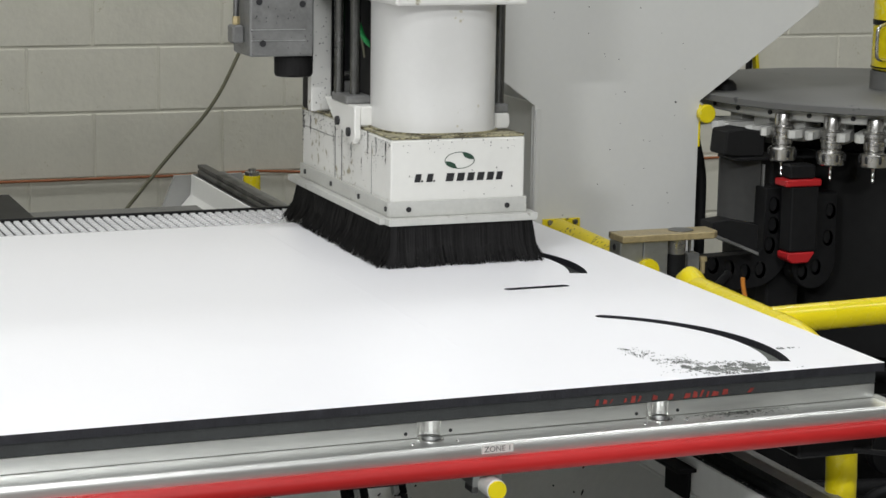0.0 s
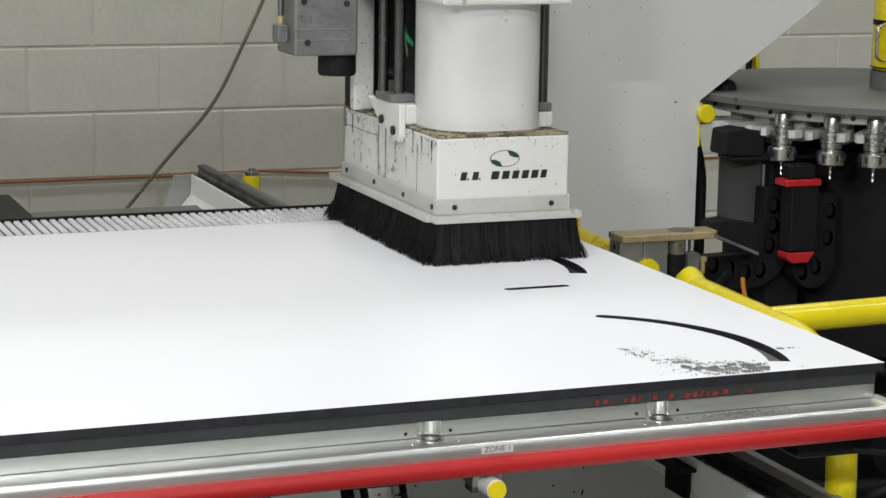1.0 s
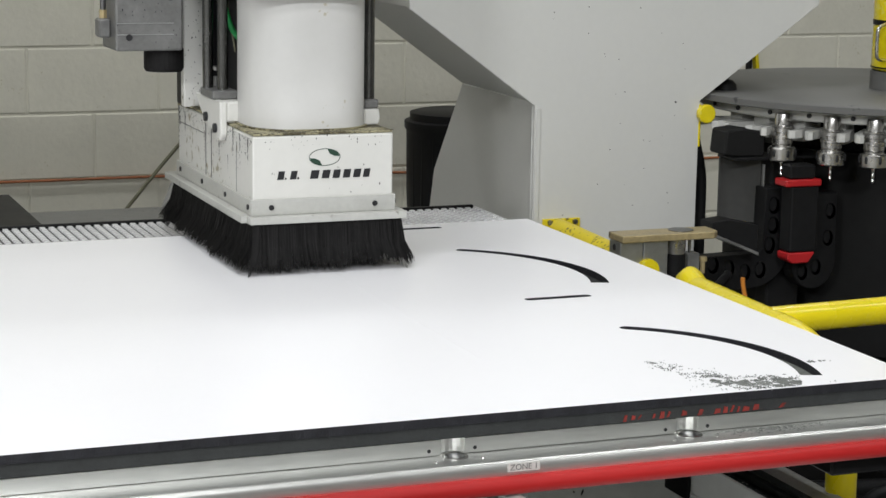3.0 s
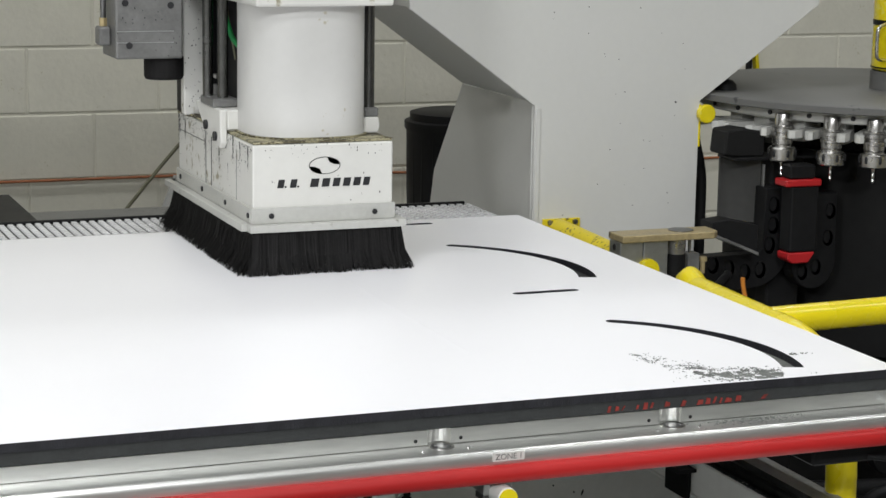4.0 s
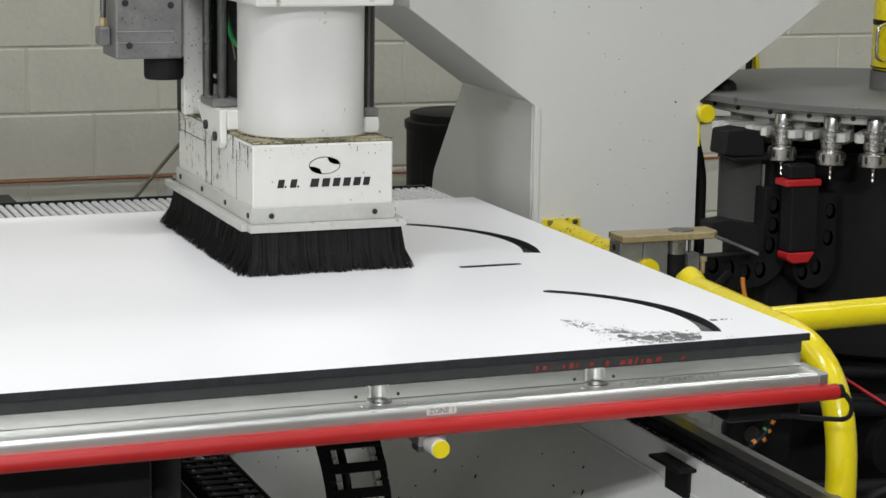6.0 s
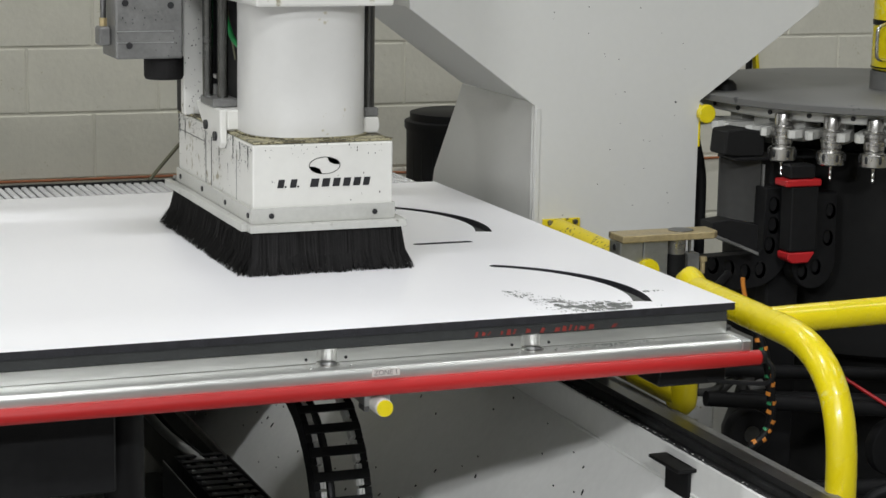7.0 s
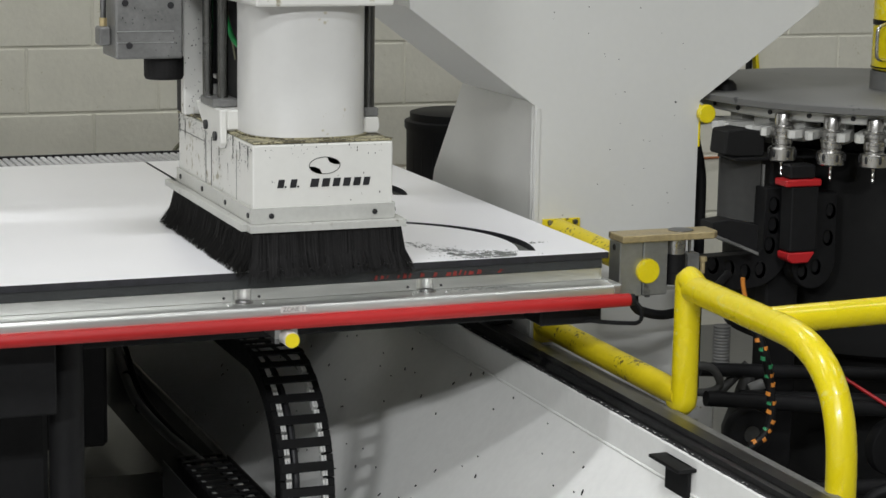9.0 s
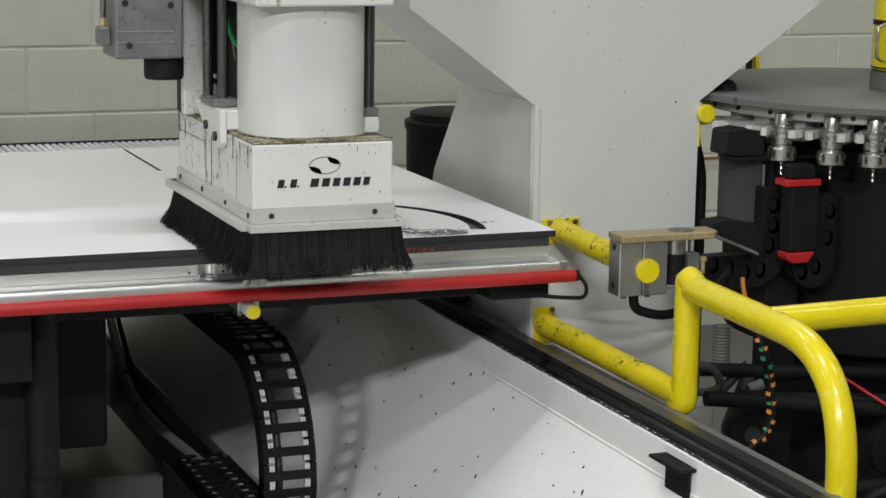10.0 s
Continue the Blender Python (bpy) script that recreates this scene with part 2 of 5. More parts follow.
# ---- machine bed and gantry ----
RAIL_Z = 0.69
def machine_bed():
    t = thing("machine_bed", (0.22, 3.6, 0), "white painted steel router bed with sloping sides and black linear rails", "machine bed")
    y0, y1 = 1.75, 5.72
    def side(mx):
        f = (lambda x: x) if mx > 0 else (lambda x: 0.44 - x)
        part("side_panel", prism([(f(1.446), 0.632), (f(1.446), 0.6890), (f(1.4515), 0.6890), (f(1.4515), 0.676), (f(1.53), 0.676), (f(1.53), 0.0), (f(1.44), 0.0), (f(1.436), 0.60)], "y", y0, y1, 0.002), M_BED, t)
        part("sloping_panel", prism([(f(1.446), 0.631), (f(1.138), 0.2945), (f(1.138), 0.286), (f(1.148), 0.286), (f(1.446), 0.612)], "y", y0, y1), M_BED, t, "white sloping panel flecked with swarf")
        part("panel_lip", box(f(1.128), f(1.1375), y0, y1, 0.280, 0.300, 0.002), M_GREYCAST, t)
        # foot coloured black so that it passes for the dark space below the lip
        part("panel_foot", box(f(1.140), f(1.16), y0, y1, 0.092, 0.285, 0.002), M_BLACK, t)
        # rail seat, rail and its outer ledge
        part("rail_seat", box(f(1.4525), f(1.505), y0, y1, 0.677, 0.690, 0.001), M_RAIL, t, "black oily rail seat")
        part("rail", prism([(f(1.462), 0.691), (f(1.462), 0.700), (f(1.466), 0.704), (f(1.462), 0.710), (f(1.462), 0.718), (f(1.487), 0.718), (f(1.487), 0.710), (f(1.483), 0.704), (f(1.487), 0.700), (f(1.487), 0.691)], "y", y0, y1 - 0.015, 0.0), M_RAIL, t, "dark linear guide rail")
        part("ledge", box(f(1.507), f(1.548), y0, y1, 0.645, 0.694, 0.003), M_GREYCAST, t, "dull grey machined ledge")
    side(1)
    side(-1)
    part("floor_plate", box(-0.8, 1.128, 2.2, 4.80, 0.06, 0.09, 0.004), M_COLUMN, t, "pale base plate between the sides")
    # unseen plate, added to keep the rear lamps off the sloping panels
    part("rear_cover", box(-0.79, 1.40, 4.24, 5.47, 0.626, 0.640, 0.004), M_GREYCAST, t, "dark grey unseen plate added to shade the rear of the bed")
    part("rear_panel", box(-0.79, 1.12, 5.45, 5.465, 0.095, 0.625, 0.004), M_DRUM, t, "dark rear cross panel")
    part("end_plate", prism([(1.30, 0.0), (1.30, 0.44), (1.40, 0.685), (1.60, 0.685), (1.60, 0.0)], "y", 5.724, 5.74), M_ENDPLATE, t, "grey end plate")
    # swarf flecks on the slope
    rnd = random.Random(5)
    bm = bmesh.new()
    n = Vector((-0.738, 0, 0.675))
    for k in range(140):
        s, y = rnd.random(), rnd.uniform(2.2, 4.6)
        c = Vector((1.446 - 0.308 * s, y, 0.631 - 0.3365 * s)) + n * 0.0016
        ang, L = rnd.gauss(0.9, 0.5), rnd.uniform(0.0012, 0.0045) * (1.5 if rnd.random() < 0.12 else 1)
        u = Vector((0.675, 0, 0.738)) * math.sin(ang) + Vector((0, 1, 0)) * math.cos(ang)
        v = n.cross(u) * rnd.uniform(0.0007, 0.0014)
        p = [c - u * L, c + v, c + u * L, c - v]
        lo = [bm.verts.new(q - n * 0.0015) for q in p]
        hi = [bm.verts.new(q + n * 0.0008) for q in p]
        bm.faces.new(hi)
        for a in range(4):
            bm.faces.new((lo[a], lo[(a + 1) % 4], hi[(a + 1) % 4], hi[a]))
    ob = part("swarf_flecks", bm, M_CHIP, t, "black plastic swarf flecks")
    tagged(ob, kind="stuff")
    # uneven weld bead where the slope meets the rail seat
    bead = [(1.4452 + 0.0010 * noise.noise((y * 60, 4.0, 0)), y, 0.6318 + 0.0012 * noise.noise((y * 45, 9.0, 0))) for y in [2.1 + 0.008 * k for k in range(330)]]
    part("weld_bead", tube(bead, 0.0026, 6), M_BED, t, "painted weld bead", smooth=True)
    # black dust spilling unevenly over the painted edge beside the rail seat, with bare bright chips
    for nm, m, n, xm, lb in (("swarf_dust", M_CHIP, 1500, 1.4512, "black swarf dust along the rail"), ("chip_dust", M_BED, 160, 1.4530, "pale paint chips along the rail")):
        bm = bmesh.new()
        for k in range(n):
            y = rnd.uniform(2.2, 4.3)
            x = xm + rnd.gauss(0, 0.0010) + 0.0030 * noise.noise((y * 22, 1.5, 0)) + 0.002 * noise.noise((y * 90, 3.5, 0))
            x = max(x, 1.4464)
            r = rnd.uniform(0.0006, 0.0020)
            bmesh.ops.create_cube(bm, size=1, matrix=Matrix.LocRotScale((x, y, 0.6895 if x < 1.4522 else 0.6904), Euler((0, 0, rnd.random() * 3)), (r, r * 2.2, r * 0.5)))
        tagged(part(nm, bm, m, t, lb), kind="stuff")
    # cable bracket on the rail seat
    br = box(1.414, 1.4455, 2.640, 2.740, 0.670, 0.6755, 0.001)
    box(1.4385, 1.4445, 2.655, 2.730, 0.578, 0.6755, 0.001, br)
    box(1.412, 1.4445, 2.655, 2.730, 0.578, 0.583, 0.001, br)
    cyl((1.426, 2.67, 0.583), (1.426, 2.67, 0.592), 0.009, seg=6, bm=br)
    cyl((1.426, 2.71, 0.583), (1.426, 2.71, 0.590), 0.007, seg=6, bm=br)
    part("bracket", br, M_BLACK, t, "black folded steel bracket")
    return t
machine_bed()

COL_Y, COL_B = 3.396, 3.786
def gantry():
    t = thing("gantry", (1.66, 3.5, 0), "pale grey painted steel gantry with flared column heads", "gantry")
    def column(f):
        body = [(1.499, 0.0), (1.499, 1.142), (1.2536, 1.318), (1.2536, 2.1), (2.083, 2.1), (2.083, 1.318), (1.8327, 1.142), (1.8327, 0.0)]
        front = part("front_plate", prism([(f(x), z) for x, z in body], "y", COL_Y, COL_Y + 0.012, 0.0012), M_COLUMN, t)
        inner = part("inner_side", box(f(1.511), f(1.521), COL_Y + 0.0135, COL_B + 0.22, 0.0, 0.70, 0.001), M_COLUMN, t)
        part("side_panel", prism([(COL_Y + 0.0135, 0.70), (COL_Y + 0.0135, 1.142), (COL_B, 1.142), (COL_B + 0.15, 0.95), (COL_B + 0.22, 0.70)], "x", f(1.511), f(1.521), 0.001), M_COLUMN, t)
        part("outer_side", box(f(1.811), f(1.821), COL_Y + 0.0135, COL_B, 0.0, 1.142, 0.001), M_COLUMN, t)
        for sx, (xa, za, xb, zb) in enumerate(((1.511, 1.1435, 1.266, 1.319), (1.821, 1.1435, 2.071, 1.319))):
            d = Vector((zb - za, -(xb - xa))).normalized() * 0.008 * (1 if sx else 1)
            part("flare_panel", prism([(f(xa), za), (f(xb), zb), (f(xb), zb + 0.01), (f(xa), za + 0.01)], "y", COL_Y + 0.0135, COL_B, 0.0), M_COLUMN, t)
        part("back_plate", prism([(f(x), z) for x, z in [(1.266, 1.33), (1.266, 2.1), (2.07, 2.1), (2.07, 1.33)]], "y", COL_B - 0.012, COL_B - 0.001, 0.001), M_COLUMN, t)
        part("foot", box(f(1.54 if f(1) == 1 else 1.54), f(1.90), COL_Y + 0.015, COL_B + 0.25, 0.0, 0.563, 0.004), M_WHITE, t, "white foot block")
        return front
    front = column(lambda x: x)
    column(lambda x: 0.44 - x)
    part("edge_strip", box(1.4995, 1.5085, COL_Y - 0.0035, COL_Y - 0.0005, 0.694, 1.136, 0.0008), M_COLUMN, t)
    part("beam", box(-0.81, 1.2535, COL_Y + 0.02, COL_B - 0.04, 1.50, 2.08, 0.006), M_COLUMN, t)
    for z in (1.58, 1.94):
        part("beam_rail", box(-0.80, 1.25, COL_Y + 0.002, COL_Y + 0.019, z, z + 0.03, 0.002), M_STEEL, t)
    # flecks of swarf and screw holes on the front plate
    rnd = random.Random(11)
    bm = bmesh.new()
    for k in range(46):
        x, z = rnd.uniform(1.52, 1.81), rnd.uniform(0.72, 1.32)
        r = rnd.uniform(0.0004, 0.0012) * (1.8 if rnd.random() < 0.1 else 1)
        cyl((x, COL_Y - 0.0006, z), (x + rnd.uniform(-.0005, .0005), COL_Y + 0.001, z), r, seg=6, bm=bm)
    tagged(part("swarf_flecks", bm, M_CHIP, t, "black plastic swarf flecks"), kind="stuff")
    part("yellow_strip", box(1.8335, 1.8375, COL_Y - 0.002, COL_Y + 0.012, 1.055, 1.135, 0.001), M_YEL, t, "yellow edge strip")
    part("yellow_button", cyl((1.8440, COL_Y - 0.016, 1.118), (1.8440, COL_Y - 0.0024, 1.118), 0.0175, seg=28, bevel=0.002), M_YEL, t, "round yellow cap")
    return t
gantry()

# ---- yellow guard rail ----
PIPE = 0.0214
def guard_rail():
    t = thing("guard_rail", (1.56, 2.425, 0), "yellow painted tubular guard rail bolted to the column", "guard rail")
    top = rounded([(1.56, 2.885, 0.899), (1.56, 2.426, 0.889), (1.56, 2.421, 0.40), (1.56, 2.421, 0.001)], 0.17, 12)
    part("top_rail", tube(top, PIPE * 1.05, 24), M_YEL, t, smooth=True)
    part("lower_rail", tube([(1.524, COL_Y - 0.007, 0.735), (1.558, 2.905, 0.715)], PIPE, 20), M_YELDIRTY, t, "dusty yellow lower tube", smooth=True)
    part("post", tube(rounded([(1.56, 2.925, 0.706), (1.56, 2.903, 0.700), (1.56, 2.903, 0.915), (1.56, 2.87, 0.8985)], 0.012, 3), PIPE * 1.01, 20), M_YEL, t, smooth=True)
    cross = [(1.56, 2.64, 0.897), (2.2, 2.64, 0.908), (3.4, 2.64, 0.912)]
    part("cross_rail", tube(cross, PIPE, 20), M_YEL, t, smooth=True)
    part("far_post", tube([(3.4, 2.64, 0.93), (3.4, 2.64, 0.001)], PIPE, 16), M_YEL, t, smooth=True)
    fl = part("flange", box(1.503, 1.545, COL_Y - 0.0068, COL_Y - 0.0045, 0.700, 0.768, 0.0008), M_YELDIRTY, t, "yellow mounting flange")
    for dz in (-0.028, 0.028):
        part("bolt", cyl((1.538, COL_Y - 0.013, 0.735 + dz), (1.538, COL_Y - 0.007, 0.735 + dz), 0.005, seg=6), M_DSTEEL, fl)
    return t
guard_rail()

# ---- moving table ----
TY0 = 2.156          # front edge of the sheet
SX1, SX0 = 1.4496, -0.98
SY1 = 3.375
def router_table():
    t = thing("router_table", (0.22, 2.9, 0.70), "moving aluminium vacuum table with a red front bumper", "router table")
    part("table_plate", box(-1.0, 1.438, TY0 + 0.022, 3.6205, 0.885, 0.9225, 0.001), M_ALUD, t)
    # front extrusion: upright face, ledge, lip
    prof = [(TY0 + 0.021, 0.9040), (TY0 - 0.0370, 0.9040), (TY0 - 0.0405, 0.9034), (TY0 - 0.0430, 0.9018), (TY0 - 0.0443, 0.8992), (TY0 - 0.0447, 0.896),
            (TY0 - 0.0447, 0.884), (TY0 - 0.0400, 0.880), (TY0 - 0.0400, 0.874), (TY0 + 0.021, 0.874)]
    part("front_extrusion", prism(prof, "x", -1.0, 1.438, 0.0), M_ALU, t, "milled aluminium edge extrusion", smooth=True)
    # upright strip above the ledge, with half-round reliefs over the counterbores
    BORES = (0.831, 1.130)
    face = [(1.438, TY0 + 0.021), (-1.0, TY0 + 0.021), (-1.0, TY0 + 0.003)]
    for bx in BORES:
        face += [(bx - 0.0145 * math.cos(math.pi * k / 10), TY0 + 0.003 + 0.0125 * math.sin(math.pi * k / 10)) for k in range(11)]
    face.append((1.438, TY0 + 0.003))
    part("upright_strip", prism(face, "z", 0.9048, 0.9225, 0.0), M_ALU, t, "milled aluminium upright strip")
    part("strip_gap", box(-1.0, 1.437, TY0 + 0.016, TY0 + 0.0208, 0.9041, 0.9047, 0.0), M_DSTEEL, t)
    part("end_block", box(1.4385, 1.454, TY0 - 0.044, TY0 + 0.02, 0.876, 0.904, 0.002), M_ALUD, t)
    part("bumper", tube([(-1.0, TY0 - 0.049, 0.8785), (1.464, TY0 - 0.049, 0.8785)], 0.0108, 20), M_RED, t, "red rubber safety bumper", smooth=True)
    part("bumper_cap", tube([(1.4645, TY0 - 0.049, 0.8785), (1.472, TY0 - 0.049, 0.8785)], 0.0098, 16), M_BLACK, t, "black bumper end cap")
    part("bumper_cable", tube(rounded([(1.4725, TY0 - 0.049, 0.8785), (1.485, TY0 - 0.058, 0.862), (1.486, TY0 - 0.05, 0.838), (1.45, TY0 - 0.02, 0.835), (1.41, TY0 + 0.0, 0.838)], 0.02), 0.0035, 8), M_BLACK, t)
    for x in BORES:
        hole = part("bolt_recess", lathe((x, TY0 - 0.004, 0.9041), [(0.0155, 0.0), (0.0155, 0.0006), (0.0135, 0.0012), (0.0122, 0.0002)], 32), M_STEEL, t, "bright counterbored recess", smooth=True)
        part("bolt", lathe((x, TY0 - 0.004, 0.9042), [(0.0120, 0.0), (0.0120, 0.0004), (0.0085, 0.0006), (0.0080, 0.0002)], 24), M_DSTEEL, hole, "sunk bolt head")
        for dx in (-0.029, 0.027):
            part("set_hole", cyl((x + dx, TY0 + 0.0022, 0.9105), (x + dx, TY0 + 0.004, 0.9105), 0.0022, seg=12), M_PRINT, t, "dark set screw hole")
            part("pin", cyl((x + dx, TY0 - 0.0210, 0.9035), (x + dx, TY0 - 0.0210, 0.9052), 0.0023, 0.0016, seg=12), M_STEEL, t, "bright dowel pin")
    # swarf ground into the ledge beyond the last bore
    rs = random.Random(12)
    bm = bmesh.new()
    for k in range(420):
        x, y = rs.gauss(1.235, 0.035), TY0 - 0.004 - abs(rs.gauss(0, 0.010))
        r = rs.uniform(0.0003, 0.0011)
        n = rs.randint(4, 6)
        bm.faces.new([bm.verts.new((x + r * rs.uniform(1, 2.2) * math.cos(6.283 * a / n), y + r * math.sin(6.283 * a / n), 0.9044)) for a in range(n)])
    bmesh.ops.solidify(bm, geom=bm.faces[:], thickness=0.0003)
    tagged(part("ledge_swarf", bm, M_STAIN, t, "black swarf on the ledge"), kind="stuff")
    # zone label with its lettering
    lab = part("label", box(0.8790, 0.9180, TY0 - 0.0456, TY0 - 0.0446, 0.8925, 0.9025, 0.0), M_LABEL, t, "pale label tape")
    cu = bpy.data.curves.new("lettering", "FONT")
    cu.body, cu.size, cu.extrude = "ZONE 1", 0.0097, 0.0002
    cu.align_x, cu.align_y = "CENTER", "CENTER"
    ob = new("lettering", cu)
    ob.parent = lab
    ob.matrix_local = Matrix.Translation(Vector((0.8986, TY0 - 0.0459, 0.8974)) - root_at(t)) @ pose(0, 0, 0, 90, 0, 0)
    cu.materials.append(M_GREYCAST)
    # sensor under the lip
    sn = part("sensor_bracket", box(0.872, 0.908, TY0 - 0.036, TY0 + 0.02, 0.850, 0.8735, 0.001), M_ALUD, t, "small aluminium bracket")
    body = part("sensor", cyl((0.8905, TY0 - 0.064, 0.8535), (0.8905, TY0 - 0.02, 0.8535), 0.0122, seg=24, bevel=0.001), M_GRIP, t, "white round push button")
    part("cap", cyl((0.8905, TY0 - 0.0662, 0.8535), (0.8905, TY0 - 0.0641, 0.8535), 0.0113, seg=24), M_YEL, body, "yellow cap")
    part("shackle", box(0.872, 0.880, TY0 - 0.034, TY0 - 0.01, 0.842, 0.8498, 0.001), M_DSTEEL, t)
    # under frame and bearing blocks
    for y in (2.35, 2.75, 3.15, 3.50):
        part("cross_member", box(-0.98, 1.43, y, y + 0.08, 0.80, 0.884, 0.003), M_BLACK, t, "black steel cross member")
    for x in (1.4745, -1.0345):
        for y in (2.66, 3.40):
            part("bearing_block", box(x - 0.025, x + 0.025, y, y + 0.12, 0.7185, 0.799, 0.003), M_BLACK, t, "black bearing block")
    # added beam, hung low to block front light from getting under the table
    part("front_beam", box(-0.98, 0.555, 2.21, 2.29, 0.735, 0.8735, 0.003), M_BLACK, t, "deep black beam added to shade the space under the table")
    part("junction_box", box(1.33, 1.44, TY0 + 0.0, TY0 + 0.07, 0.832, 0.870, 0.003), M_BLACK, t, "black junction box")
    part("vacuum_pipe", lathe((0.585, 2.30, 0.12), [(0.0275, 0), (0.0275, 0.40), (0.030, 0.402), (0.030, 0.43), (0.0275, 0.432), (0.0275, 0.765)], 28), M_BLACK, t, "black vacuum pipe hanging under the table", smooth=True)
    # vacuum grid at the back of the table
    verts, faces = [], []
    pitch, gap, gapx = 0.0160, 0.0056, 0.0056
    for i in range(76):
        for j in range(15):
            x, y = 0.24 + i * pitch, SY1 + 0.004 + j * pitch
            k = len(verts)
            for z, s in ((0.9304, 0.0), (0.9345, 0.0010)):
                verts += [(x + s, y + s, z), (x + pitch - gapx - s, y + s, z), (x + pitch - gapx - s, y + pitch - gap - s, z), (x + s, y + pitch - gap - s, z)]
            faces += [(k + 4, k + 5, k + 6, k + 7)] + [(k + a, k + (a + 1) % 4, k + 4 + (a + 1) % 4, k + 4 + a) for a in range(4)]
    me = bpy.data.meshes.new("vacuum_grid")
    o = root_at(t)
    me.from_pydata([(x - o.x, y - o.y, z - o.z) for x, y, z in verts], [], faces)
    me.materials.append(M_PAD)
    g = new("vacuum_grid", me)
    g.parent = t
    tagged(g, "raised metal vacuum grid with dark grooves", kind="stuff")
    part("grid_bed", box(0.2, 1.447, SY1 + 0.0, 3.6205, 0.9226, 0.9303, 0.0), M_BLACK, t, "dark groove bottom")
    part("back_bar", box(-1.0, 1.447, 3.6215, 3.632, 0.875, 0.9365, 0.002), M_BLACK, t, "dark steel back bar")
    return t
TABLE = router_table()

SPOIL = thing("spoil_board", (0.22, 2.9, 0.9228), "dark fibre spoil board lying on the vacuum table", "board")
part("board", box(SX0 + 0.01, SX1 - 0.010, TY0 + 0.004, SY1 - 0.002, 0.9228, 0.9388, 0.0006), M_SPOIL, SPOIL)

KX, KW = 0.962, 0.0035
def slab_hole(outline, holes, z0, z1):
    """A flat sheet with cut-outs through it, filled between its loops."""
    bm = bmesh.new()
    loops = []
    for ring in [outline] + holes:
        vs = [bm.verts.new((x, y, z1)) for x, y in ring]
        loops.append([bm.edges.new((vs[k], vs[(k + 1) % len(vs)])) for k in range(len(vs))])
    bmesh.ops.triangle_fill(bm, edges=bm.edges[:], use_beauty=True, use_dissolve=False)
    return bm

def slot(x0, x1, y, w):
    pts = []
    for k in range(9):
        a = math.pi / 2 + math.pi * k / 8
        pts.append((x0 + w + w * math.cos(a), y + w * math.sin(a)))
    for k in range(9):
        a = -math.pi / 2 + math.pi * k / 8
        pts.append((x1 - w + w * math.cos(a), y + w * math.sin(a)))
    return pts

def arc(dy):
    """The long curved cut-out, thin at one end and wide at the other."""
    upper = []
    for k in range(19):
        a = math.radians(56.5 - 77.5 * k / 18)
        upper.append(Vector((1.0790 + 0.262 * math.cos(a), 2.2955 + 0.262 * math.sin(a))))
    out_l, out_r = [], []
    for k, c in enumerate(upper):
        d = (upper[min(k + 1, 18)] - upper[max(k - 1, 0)]).normalized()
        n = Vector((-d.y, d.x))
        w = 0.0105 + 0.0035 * k / 18
        out_l.append(c + n * w)
        out_r.append(c - n * w)
    d = (upper[1] - upper[0]).normalized()
    n = Vector((-d.y, d.x))
    cap = [upper[0] + 0.0105 * (n * math.cos(a) - d * math.sin(a)) for a in [math.pi - math.pi * k / 6 for k in range(1, 6)]]
    return [(p.x, p.y + dy) for p in out_l + out_r[::-1] + cap]

